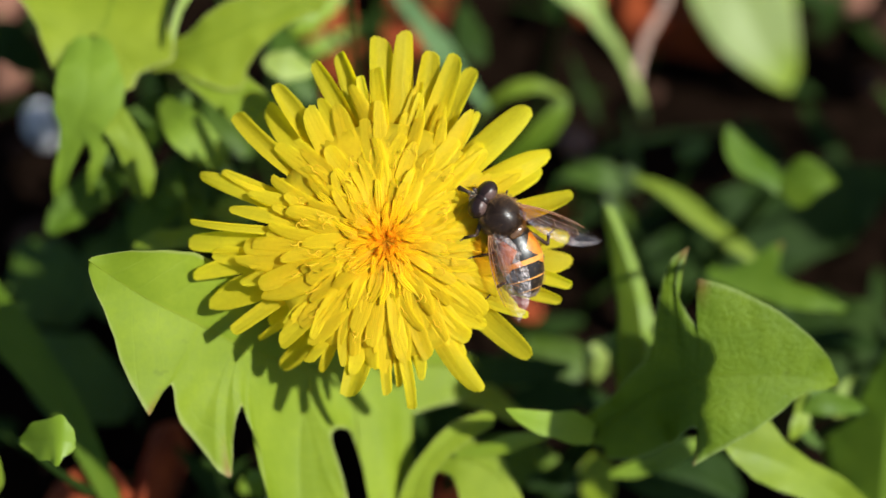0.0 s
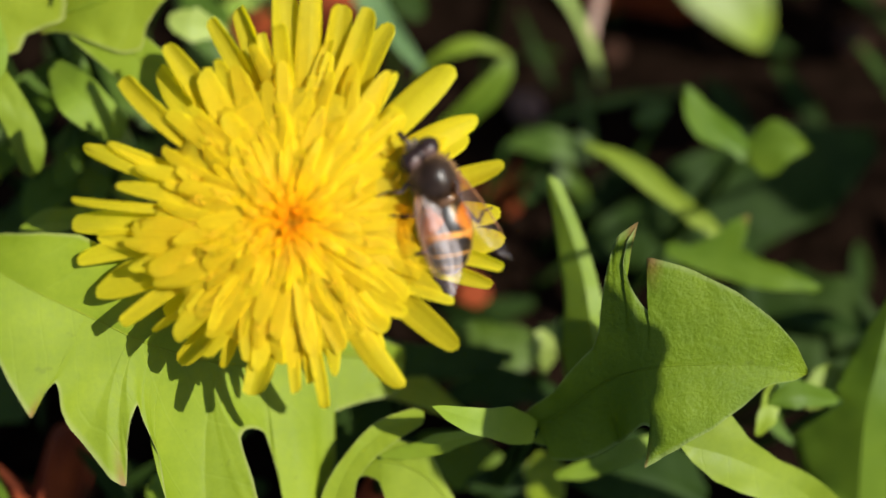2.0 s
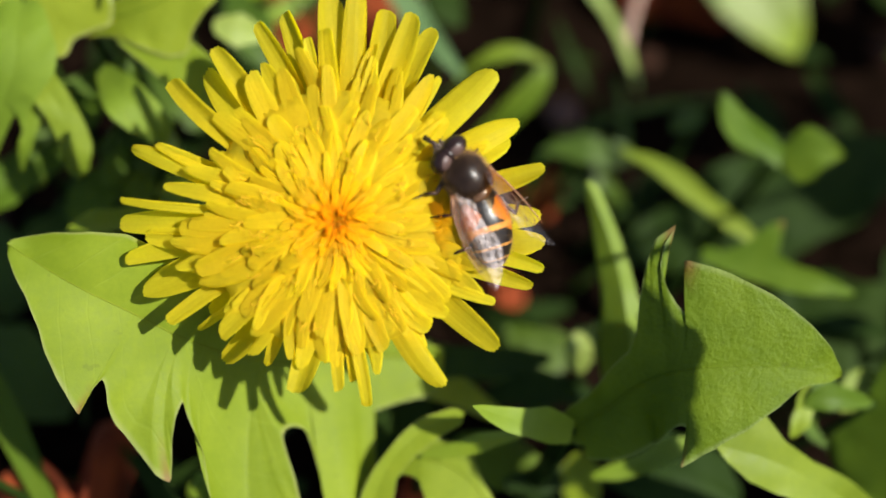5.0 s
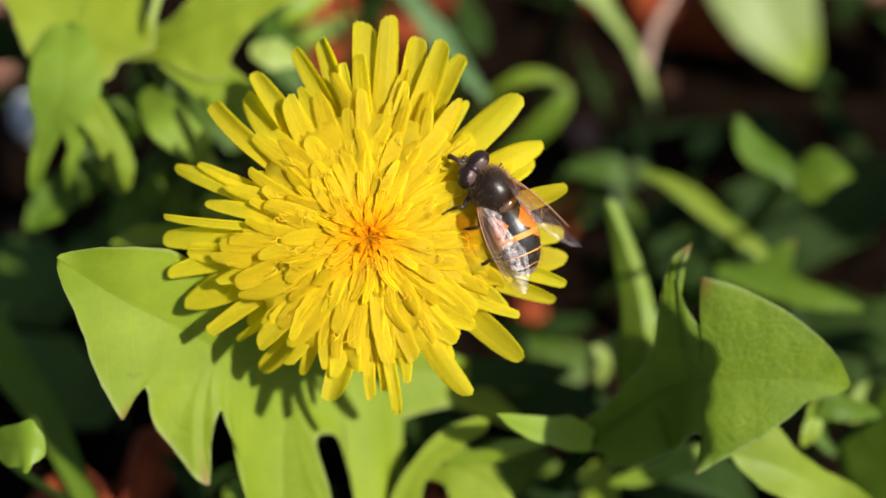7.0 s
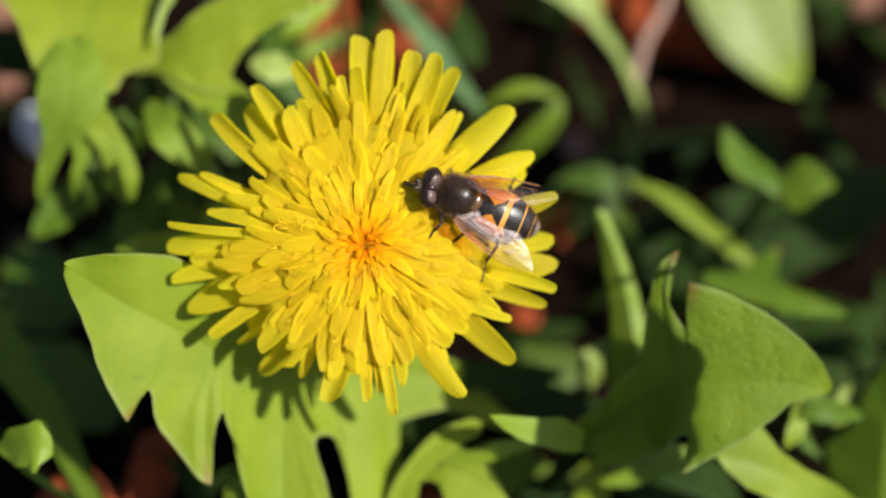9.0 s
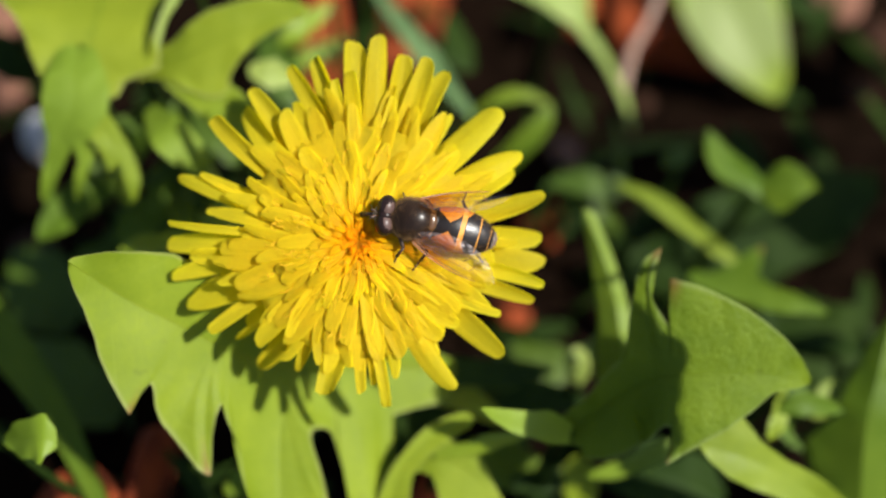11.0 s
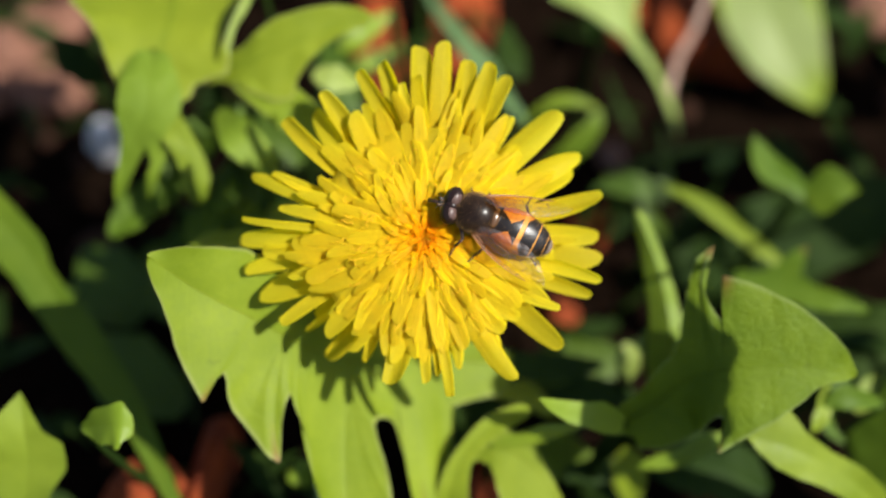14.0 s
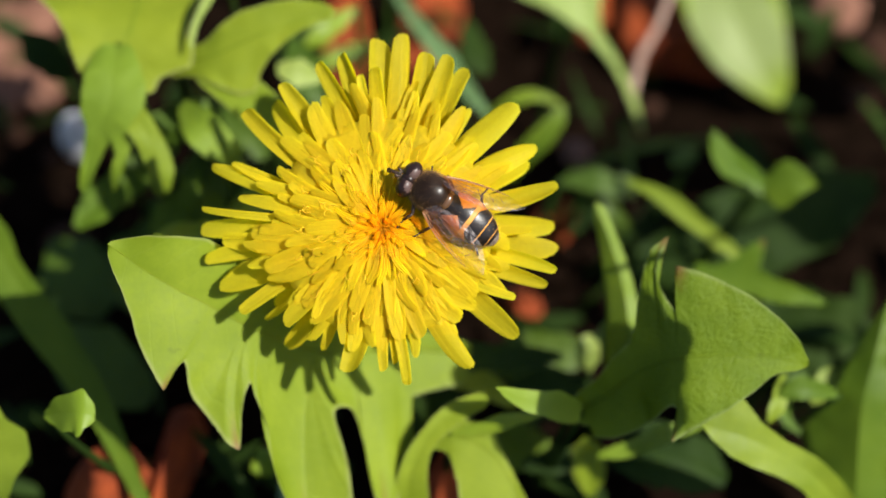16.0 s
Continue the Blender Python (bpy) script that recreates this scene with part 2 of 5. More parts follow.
def wing_material():
    m, nt, bsdf, out = material("wing_membrane")
    tc = nt.nodes.new("ShaderNodeTexCoord")
    sep = nt.nodes.new("ShaderNodeSeparateXYZ")
    nt.links.new(tc.outputs["Object"], sep.inputs[0])
    far = math_node(nt, "MULTIPLY", sep.outputs[0], 100.0)
    hind = nt.nodes.new("ShaderNodeAttribute")
    hind.attribute_name = "hind"
    tint = ramp(nt, far, [(0.1, (0.76, 0.47, 0.20)), (0.34, (0.86, 0.64, 0.36)), (0.54, (0.96, 0.90, 0.82)), (1.0, (0.93, 0.91, 0.89))])
    amber = ramp(nt, math_node(nt, "MULTIPLY_ADD", hind.outputs["Fac"], 0.8, far), [(0.25, (0.90, 0.66, 0.42)), (0.70, (1, 1, 1))])
    tint = mix_colour(nt, 1.0, tint, amber, "MULTIPLY")
    see = nt.nodes.new("ShaderNodeBsdfTransparent")
    nt.links.new(tint, see.inputs[0])
    gl = node(nt, "ShaderNodeBsdfGlossy", Roughness=0.40)
    gl.inputs["Color"].default_value = (1.0, 0.88, 0.86, 1)
    wrinkle = noise_tex(nt, 1500.0, 4.0, 0.65)
    n = node(nt, "ShaderNodeBump", Strength=0.9, Distance=0.0003)
    nt.links.new(wrinkle, n.inputs["Height"])
    nt.links.new(n.outputs[0], gl.inputs["Normal"])
    mx = nt.nodes.new("ShaderNodeMixShader")
    # the crinkled hind half is glossier than the stiff amber front
    shine = ramp(nt, hind.outputs["Fac"], [(0.30, (0.02, 0.02, 0.02)), (0.50, (0.16, 0.16, 0.16))])
    spark = ramp(nt, noise_tex(nt, 1700.0, 4.0, 0.65), [(0.38, (0.3, 0.3, 0.3)), (0.60, (1, 1, 1))])
    nt.links.new(math_node(nt, "MULTIPLY", shine, spark), mx.inputs[0])
    nt.links.new(see.outputs[0], mx.inputs[1])
    nt.links.new(gl.outputs[0], mx.inputs[2])
    nt.links.new(mx.outputs[0], out.inputs[0])
    return m


WING = wing_material()


# ---- builders ----
def mesh(name, verts, faces, mats, smooth=True, index=None, attrs=None, sharp=0):
    me = bpy.data.meshes.new(name)
    me.from_pydata([tuple(float(c) for c in v) for v in verts], [], faces)
    for m in mats if isinstance(mats, (list, tuple)) else [mats]:
        me.materials.append(m)
    if index is not None:
        me.polygons.foreach_set("material_index", index)
    me.polygons.foreach_set("use_smooth", [smooth] * len(me.polygons))
    for key, values in (attrs or {}).items():
        me.attributes.new(key, "FLOAT", "POINT").data.foreach_set("value", [float(v) for v in values])
    if sharp:
        me.set_sharp_from_angle(angle=radians(sharp))
    me.update()
    return me


def part(name, me, parent, label="", m=None):
    ob = new(name, me)
    ob.parent = parent
    if m is not None:
        ob.matrix_basis = m
    if label:
        tagged(ob, label)
    return ob


def thing(name, m, label, category, group="", kind=""):
    ob = new(name)
    ob.empty_display_size = 0.005
    ob.matrix_basis = m
    return tagged(ob, label, category, group, kind)


def shell(grid, down, extra=None):
    """A closed thin sheet over a grid of points (rows x columns x 3); down: how far the underside lies below, as a grid."""
    g = np.asarray(grid, float)
    n, k = g.shape[:2]
    low = g - down
    verts = np.concatenate([g.reshape(-1, 3), low.reshape(-1, 3)])
    a = n * k
    faces = []
    for i in range(n - 1):
        for j in range(k - 1):
            q = (i * k + j, i * k + j + 1, (i + 1) * k + j + 1, (i + 1) * k + j)
            faces.append(q)
            faces.append(tuple(a + c for c in reversed(q)))
    ring = [j for j in range(k)] + [i * k + k - 1 for i in range(1, n)] + [(n - 1) * k + j for j in range(k - 2, -1, -1)] + [i * k for i in range(n - 2, 0, -1)]
    for p, q in zip(ring, ring[1:] + ring[:1]):
        faces.append((q, p, a + p, a + q))
    return verts, faces


def tube(path, radii, sides=6):
    """Verts and faces of a closed tube along a path with the given radii."""
    path = [Vector(p) for p in path]
    verts, faces = [], []
    up = Vector((0.13, 0.29, 0.95))
    for i, p in enumerate(path):
        t = (path[min(i + 1, len(path) - 1)] - path[max(i - 1, 0)]).normalized()
        x = t.cross(up)
        x = x.normalized() if x.length > 1e-6 else Vector((1, 0, 0))
        y = t.cross(x)
        for s in range(sides):
            a = 2 * math.pi * s / sides
            verts.append(p + (x * math.cos(a) + y * math.sin(a)) * radii[i])
    for i in range(len(path) - 1):
        for s in range(sides):
            b, c = i * sides + s, i * sides + (s + 1) % sides
            faces.append((b, c, c + sides, b + sides))
    faces.append(tuple(range(sides - 1, -1, -1)))
    faces.append(tuple(range((len(path) - 1) * sides, len(path) * sides)))
    return verts, faces


def joined(pieces):
    verts, faces = [], []
    for v, f in pieces:
        k = len(verts)
        verts += list(v)
        faces += [tuple(c + k for c in q) for q in f]
    return verts, faces


def spline(pts, s):
    """Point and way at the place s (in knots) on a smooth curve through pts."""
    n = len(pts) - 1
    i = max(0, min(int(s), n - 1))
    u = s - i
    p1, p2 = pts[i], pts[i + 1]
    p0 = pts[i - 1] if i > 0 else 2 * p1 - p2
    p3 = pts[i + 2] if i + 2 <= n else 2 * p2 - p1
    a = 2 * p1 + (p2 - p0) * u + (2 * p0 - 5 * p1 + 4 * p2 - p3) * u * u + (3 * p1 - p0 - 3 * p2 + p3) * u**3
    d = (p2 - p0) + 2 * (2 * p0 - 5 * p1 + 4 * p2 - p3) * u + 3 * (3 * p1 - p0 - 3 * p2 + p3) * u * u
    return a / 2, d / 2


def oval(half, n, seed=0.0):
    """An uneven, shallowly lobed leaf edge."""
    rows = []
    for i in range(15):
        t = i / 14
        lobe = 1 + 0.13 * math.sin(t * 15 + seed * 3.1) * math.sin(math.pi * t) + 0.04 * math.sin(t * 31 + seed)
        rows.append((n * t, half * math.sin(math.pi * min(1, t * 0.93 + 0.05)) ** 0.8 * lobe, 0.05 * half * math.sin(t * 23 + seed)))
    return rows


LEAVES = {}


def leaf(label, spine, left=2.0, right=2.0, mat=None, tl=0.12, tr=0.12, wave=0.5, key="", root=None, bow=0.007):
    """A dandelion leaf in the bloom's frame. spine: tip to base. left, right: (place, half width, shift) round the teeth."""
    mat = mat or LEAF
    sp = [np.array(p, float) for p in spine]
    n = len(sp) - 1
    length = sum(np.linalg.norm(sp[i + 1] - sp[i]) for i in range(n))
    seed = np.array([sp[0][0] * 0.37 + 11, sp[0][1] * 0.23, 5.0])
    origin = sp[-1]
    cols = 7
    verts, faces, along, across, rim, tips = [], [], [], [], [], []
    for edge, sign, fold in ((left, 1, tl), (right, -1, tr)):
        plain_edge = isinstance(edge, (int, float))
        edge = oval(edge, n, sp[0][0] + sign) if plain_edge else edge
        fine = []
        for (s0, w0, h0), (s1, w1, h1) in zip(edge, edge[1:]):
            far = math.hypot((s1 - s0) * length / n + h1 - h0, w1 - w0)
            k = max(2, min(20, int(far / 0.4)))
            fine += [(s0 + (s1 - s0) * j / k, w0 + (w1 - w0) * j / k, h0 + (h1 - h0) * j / k) for j in range(k)]
        fine.append(edge[-1])
        points = [0.0] * len(fine)
        if len(edge) > 11 and not plain_edge:
            flat = np.array([(a * length / n + c, b) for a, b, c in fine])
            for k in [0] + [i for i in range(4, len(fine) - 4) if flat[i][1] > max(flat[i - 4][1], flat[i + 4][1])]:
                p, q = flat[max(k - 4, 0)] - flat[k], flat[min(k + 4, len(fine) - 1)] - flat[k]
                if k == 0 or p @ q > 0.25 * np.linalg.norm(p) * np.linalg.norm(q):
                    points = [max(v, 1 - np.linalg.norm(flat[i] - flat[k]) / 0.7) for i, v in enumerate(points)]
        # soften the corners between the teeth, not their points
        sm = np.array(fine)
        for _ in range(1):
            sm[1:-1] = 0.25 * sm[:-2] + 0.5 * sm[1:-1] + 0.25 * sm[2:]
        rows = []
        for (s, w, h), point in zip(sm, points):
            p, d = spline(sp, s)
            t = d[:2] / (np.linalg.norm(d[:2]) + 1e-9)
            side = np.array([-t[1], t[0]]) * sign
            row = []
            for c in range(cols):
                f = c / (cols - 1)
                q = np.array([*(p[:2] + side * w * f + t * h * f * f), p[2]])
                ripple = noise.noise(Vector((q * 0.16 + seed).tolist())) * 1.1 + noise.noise(Vector((q * 0.5 + seed).tolist())) * 0.35
                q[2] += fold * abs(w) * f - bow * (abs(w) * f) ** 2 + wave * ripple * f
                row.append(q)
                along.append(s / n * length)
                across.append(abs(w) * f)
                rim.append(f)
                tips.append(max(0, point) * max(0, f * 4 - 3))
            rows.append(row)
        g = (np.array(rows) - origin) * MM
        down = np.zeros_like(g)
        down[:, :, 2] = 0.22 * MM
        v, q = shell(g, down)
        k = len(verts)
        verts += list(v)
        if sign > 0:
            q = [tuple(reversed(face)) for face in q]
        faces += [tuple(c + k for c in face) for face in q]
        for lst in (along, across, rim, tips):
            lst += lst[-len(g) * cols:]
    m = FRAME @ Matrix.Translation(Vector(origin * MM))
    ob = thing("dandelion_leaf", m, label, "leaf")
    part("blade", mesh("blade", verts, faces, mat, attrs={"along": along, "across": across, "rim": rim, "tip": tips}, sharp=60), ob)
    # midrib and stalk, down to the soil
    path = [Vector((spline(sp, n * i / 24)[0] - origin) * MM) for i in range(25)]
    broad = mat in (LEAF, DEEP)
    path = [p + Vector((0, 0, 0.00002 if broad else -0.0002)) for p in path]
    wide = max(w for e in (left, right) for _, w, _ in (oval(e, n) if isinstance(e, (int, float)) else e))
    radii = [(0.00004 + 0.00003 * min(8, wide) * (i / 24) ** 1.6) for i in range(25)]
    part("midrib", mesh("midrib", *tube(path, radii, 7), mat), ob, "slender raised midrib")
    foot = FRAME @ Vector(origin * MM)
    goal = Vector((foot.x * 0.75 + 0.002, foot.y * 0.8 + 0.004, -0.003)) if root is None else Vector(root) * MM
    inv = m.inverted()
    bend = Vector((foot.x * 0.9, foot.y * 0.92, foot.z * 0.5)) if root is None else foot.lerp(goal, 0.5)
    stalk = []
    for i in range(11):
        a = i / 10
        stalk.append(inv @ (foot * (1 - a) ** 2 + bend * 2 * a * (1 - a) + goal * a * a))
    part("stalk", mesh("stalk", *tube(stalk, [0.0004 + 0.0003 * i / 10 for i in range(11)], 7), SHADE_DARK), ob, "thin leaf stalk")
    if key:
        LEAVES[key] = ob
    return ob


# leaves added out of view, only to block the sun from what lies below
SHADE_CASTER = "added unseen leaf that casts shade on its neighbours"
leaf(SHADE_CASTER, [(69.2, -17.5, 44), (69.3, -9, 44), (69.3, -0.5, 44), (69, 8, 44)],
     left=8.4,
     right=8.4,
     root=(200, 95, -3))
leaf(SHADE_CASTER, [(120.1, 25, 31), (126.7, 25.7, 31), (134.1, 26.5, 31), (141.5, 27.2, 31)],
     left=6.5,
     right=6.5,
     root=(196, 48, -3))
leaf(SHADE_CASTER, [(79, 29, 12), (92, 31, 12), (107, 32.5, 12), (126, 34, 12)],
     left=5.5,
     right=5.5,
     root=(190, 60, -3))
leaf(SHADE_CASTER, [(138, 50, 31), (144, 51, 31), (151, 52, 31), (159, 53, 31)],
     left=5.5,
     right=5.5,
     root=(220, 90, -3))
leaf("broad sunlit dandelion leaf with hanging teeth under the bloom", [(-32.5, -2.1, -2), (-27.2, -6, -6), (-21, -9.4, -9), (-14.2, -13, -13), (-6.5, -15.2, -19), (1.6, -14.6, -24), (10.7, -15.3, -28)],
     left=[(0, 0, 0), (0, 0.4, 0), (0.2, 1.5, -0.4), (0.4, 3.6, 0.3), (0.9, 5.6, 0), (1.4, 7.1, 0.2), (2, 7.1, -0.3), (2.9, 5.8, -0.2), (3.9, 4.6, 0.2), (4.9, 3.1, 0.4), (5.8, 1.8, -0.3), (6, 1.1, 0)],
     right=[(0, 0, 0), (0.1, 1, 0), (0.4, 2.3, -0.3), (0.7, 3.5, -0.2), (1, 5.5, 0.1), (1.2, 7.3, 0.1), (1.5, 9.1, -0.1), (1.8, 10.8, 0.2), (2, 11.6, 0.1), (2, 10.3, -0.1), (2, 8.7, 0), (2.1, 7.2, -0.3), (2.2, 7.9, -0.2), (2.3, 9.5, 0.1), (2.5, 10.8, -0.2), (2.6, 11.7, 0.9), (2.6, 12.6, 3), (2.6, 13.6, 5.1), (2.7, 13.8, 5.8), (2.7, 12, 5), (2.7, 9.8, 3.9), (2.7, 7.5, 3.1), (2.8, 5.7, 2), (2.9, 7.3, 2.3), (2.9, 8.8, 4), (3, 10.4, 4.1), (3, 12.3, 5.2), (3, 14.2, 6.3), (3.1, 16.5, 7.1), (3.1, 19.1, 9.8), (3.7, 23.8, 5.7), (3.7, 21.2, 8.6), (3.7, 17.8, 9.4), (3.7, 13.7, 7.9), (3.7, 10.8, 6.4), (3.7, 8.6, 5), (3.7, 7.1, 4.2), (3.8, 6.4, 3.3), (4, 6.4, 2), (4.2, 7.1, 0.5), (4.3, 8.9, -0.2), (4.3, 11.4, 0.3), (4.3, 14.6, 0.6), (4.3, 18.5, 1.2), (4.5, 22, -0.4), (4.8, 18.6, 0), (5.2, 14.9, 0.1), (5.2, 11.7, 0.6), (5.2, 9.8, 0.2), (5.2, 8.4, -0.6), (5.2, 7.1, -1.5), (5.2, 6.1, 0.2), (5.6, 5, -0.4), (5.9, 4, 0.3), (6, 2.4, 0)],
     tl=0.22,
     tr=0.16,
     bow=0.004,
     key='leaf_front')
leaf("sunlit finger-shaped leaf lobe below the bloom", [(12.8, -20.5, -20), (8.4, -22.7, -20), (5.2, -25.8, -20), (3.1, -30.9, -21), (2.7, -36.6, -24)],
     left=[(0, 0, 0), (0.1, 1.1, 0.1), (0.9, 1.5, -0.1), (1.7, 1.5, 0.1), (2.3, 1.3, 0.1), (3.2, 2.4, -0.2), (4, 2.9, -0.3), (4, 0.1, 0)],
     right=[(0, 0, 0), (0.2, 0.9, -0.2), (1, 1.4, -0.2), (1.9, 1.1, -0.2), (2.6, 1.6, 0.2), (4, 1.9, 0.1), (4, 0.1, 0)],
     mat=LEAF,
     wave=0.3)
leaf("bright dandelion leaf lobe over red clay chips", [(17.5, -35.5, -21), (15.2, -30.2, -21), (12.1, -26.9, -21), (8.1, -25.7, -21), (4.1, -27, -22)],
     left=[(0, 0, 0), (0, 2.4, -0.1), (0.4, 7.7, 0.2), (2.5, 5, 0), (3.1, 2.4, 0), (3.6, 1.1, -0.2), (4, 1.1, 0), (4, 0.1, 0)],
     right=[(0, 0, 0), (0.1, 1.1, -0.1), (0.8, 0.7, 0), (1.4, 1, 0), (2.1, 2.7, 0.2), (2.6, 2.4, 0.1), (3.2, 1.8, -0.1), (4, 1.1, 0)],
     mat=LEAF,
     wave=0.4)
leaf("narrow pale leaf lobe pointing away from the bloom", [(19.6, -22.7, -19), (15.8, -23.4, -19), (11.8, -24.6, -20), (8.1, -25.3, -21)],
     left=1.0,
     right=1.0,
     mat=YOUNG,
     wave=0.2)
leaf("leaf between two sunlit lobes, coloured dark for shade", [(9.5, -17.3, -33), (6.7, -20.5, -33), (3.8, -26.2, -34), (2.1, -32.9, -37)],
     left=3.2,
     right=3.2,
     mat=SHADE_DARK)
leaf("small green leaf low in the foliage", [(26.3, -26.7, -36), (26.6, -29.7, -36), (27, -34.7, -38)],
     left=2.4,
     right=2.4,
     mat=LEAF)
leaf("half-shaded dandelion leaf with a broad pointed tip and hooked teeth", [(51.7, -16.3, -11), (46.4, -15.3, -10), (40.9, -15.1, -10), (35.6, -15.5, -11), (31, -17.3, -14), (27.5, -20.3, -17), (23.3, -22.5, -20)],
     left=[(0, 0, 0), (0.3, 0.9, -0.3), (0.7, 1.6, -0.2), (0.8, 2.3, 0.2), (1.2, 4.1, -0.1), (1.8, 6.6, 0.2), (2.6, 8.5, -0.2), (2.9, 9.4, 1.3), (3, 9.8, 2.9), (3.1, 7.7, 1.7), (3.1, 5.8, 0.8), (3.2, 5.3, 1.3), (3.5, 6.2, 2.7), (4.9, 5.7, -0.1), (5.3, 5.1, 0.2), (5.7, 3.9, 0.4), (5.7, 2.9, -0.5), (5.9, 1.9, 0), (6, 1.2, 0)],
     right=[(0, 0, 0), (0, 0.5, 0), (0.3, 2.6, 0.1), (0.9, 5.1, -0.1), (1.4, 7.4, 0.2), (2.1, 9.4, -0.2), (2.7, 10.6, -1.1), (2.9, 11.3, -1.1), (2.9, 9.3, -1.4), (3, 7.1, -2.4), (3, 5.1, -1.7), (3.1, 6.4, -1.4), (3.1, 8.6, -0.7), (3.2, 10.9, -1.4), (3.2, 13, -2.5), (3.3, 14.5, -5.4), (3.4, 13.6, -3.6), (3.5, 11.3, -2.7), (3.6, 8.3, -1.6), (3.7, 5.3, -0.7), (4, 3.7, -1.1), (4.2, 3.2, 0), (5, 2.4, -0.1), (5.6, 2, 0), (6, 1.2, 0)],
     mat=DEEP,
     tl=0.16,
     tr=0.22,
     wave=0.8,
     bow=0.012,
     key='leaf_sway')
leaf("small pointed dandelion leaf lobe half in shadow", [(13.5, -19, -10), (16.7, -20.3, -12), (20.1, -21.3, -14), (24.5, -22.3, -18)],
     left=[(0, 0, 0), (0.3, 0.5, 0.1), (1.1, 1.1, -0.1), (1.8, 1.5, -0.1), (2.3, 2.1, -0.1), (2.8, 1.4, -0.1), (3, 0.9, 0)],
     right=[(0, 0, 0), (0.5, 0.8, 0), (1.3, 1.5, 0.1), (1.9, 1.5, 0.2), (2.5, 1.9, 0), (3, 1.6, 0), (3, 0.1, 0)],
     mat=YOUNG,
     tl=0.02,
     tr=0.02,
     wave=0.2)
leaf("upright folded dandelion leaf blade, half in shade", [(26.8, 4.6, -29), (28.7, -0.5, -28), (30.1, -5.4, -27), (30.9, -10.3, -26), (32, -18.4, -28)],
     left=[(0, 0, 0), (0.2, 1, -0.2), (1, 1.2, -0.2), (1.9, 1.4, 0.2), (2.7, 1.6, 0.1), (3, 2, -0.1), (3, 1.1, 0.3), (3.6, 1.9, -0.4), (4, 3.1, 0.5), (4, 0.1, 0)],
     right=[(0, 0, 0), (0.3, 0.7, 0.2), (0.9, 1.3, 0.1), (1.8, 2, -0.1), (2.7, 2.3, 0.2), (3.1, 2.7, 0.2), (3.4, 3.2, 0.4), (4, 3.4, -0.3), (4, 0.1, 0)],
     mat=SOFT,
     tl=-0.3,
     tr=-0.9,
     wave=0.3)
leaf("large out of focus dandelion leaf in full sun", [(-38.3, 19.1, -25), (-35.5, 23.2, -26), (-33.5, 28.6, -28), (-32.9, 36.9, -34)],
     left=[(0, 0, 0), (0, 1.1, -0.3), (0.2, 3.2, -0.2), (0.5, 5.8, -0.1), (1, 8.4, 0.2), (1.5, 11.3, -0.1), (2.4, 13.8, -0.1), (2.9, 15.4, -0.3), (3, 9.2, 0)],
     right=[(0, 0, 0), (0.1, 1.6, 0.1), (0.4, 4.9, 0.2), (0.7, 6.7, 0.3), (1, 6.3, -0.1), (1.3, 7.8, -0.2), (1.5, 9.5, -0.3), (1.7, 8.8, 0.4), (1.9, 7.3, 0), (2.2, 7.2, -0.3), (2.4, 8.6, 0.2), (2.8, 10, -0.3), (3, 9, 0.6), (3, 0.1, 0)],
     mat=LEAF,
     tl=0.06,
     tr=0.06,
     wave=1.0,
     bow=0.001,
     key='leaf_back')
leaf("toothed sunlit lobe of an out of focus dandelion leaf", [(-7.1, 29.3, -25), (-12.1, 27.9, -25), (-17.2, 25.7, -25), (-23.1, 23.3, -26), (-28.4, 22.7, -28)],
     left=[(0, 0, 0), (0.2, 1.2, 0), (0.8, 1.5, 0), (1.5, 2.2, -0.1), (1.9, 3.1, -0.1), (2.3, 4.5, -0.3), (2.5, 6.6, -0.3), (2.7, 6.1, 0.3), (3, 4.1, 0.3), (3.3, 2.7, 0.1), (3.7, 2, 0.1), (4, 2.1, 0.6), (4, 0.1, 0)],
     right=[(0, 0, 0), (0.2, 1.1, 0.2), (0.9, 2.5, -0.2), (1.5, 3.3, -0.2), (2.1, 3.8, 0.1), (2.6, 3.3, -0.1), (3.1, 2, 0.1), (3.7, 1.7, -0.1), (4, 2.3, 0.1), (4, 0.1, 0)],
     mat=LEAF,
     tl=0.04,
     tr=0.04,
     wave=0.8,
     bow=0.001)
leaf("sunlit leaf lobe running behind the petals", [(-11.5, 13.2, -27), (-15.8, 16.4, -26), (-20.1, 19.3, -26), (-24.6, 21.9, -27)],
     left=[(0, 0, 0), (0.2, 1.9, 0.2), (0.9, 3.2, -0.1), (1.6, 3.1, 0), (2.4, 2.5, -0.1), (2.9, 1.9, 0.2), (3, 1.2, 0)],
     right=[(0, 0, 0), (0.4, 1.6, -0.1), (1, 2.1, 0.1), (1.6, 2.4, 0.2), (2.4, 2.1, 0), (3, 1.9, 0.3), (3, 0.1, 0)],
     mat=LEAF,
     wave=0.4)
leaf("pale leaf lobe behind the petals", [(-15.3, 22.7, -34), (-12.6, 22, -34), (-9, 21.4, -36)],
     left=1.8,
     right=1.8,
     mat=PALE)
leaf("leaf under another leaf, coloured dark for its shade", [(-50.8, 27.9, -40), (-47.3, 24.8, -40), (-43.8, 22, -42)],
     left=2.4,
     right=2.6,
     mat=SHADE_DARK)
leaf("pale leaf stalk in full sun", [(-25.6, 23.9, -24), (-25, 27.4, -24.5), (-23.1, 31.1, -25), (-22, 35.5, -30)],
     left=0.6,
     right=0.5,
     mat=PALE,
     wave=0.1)
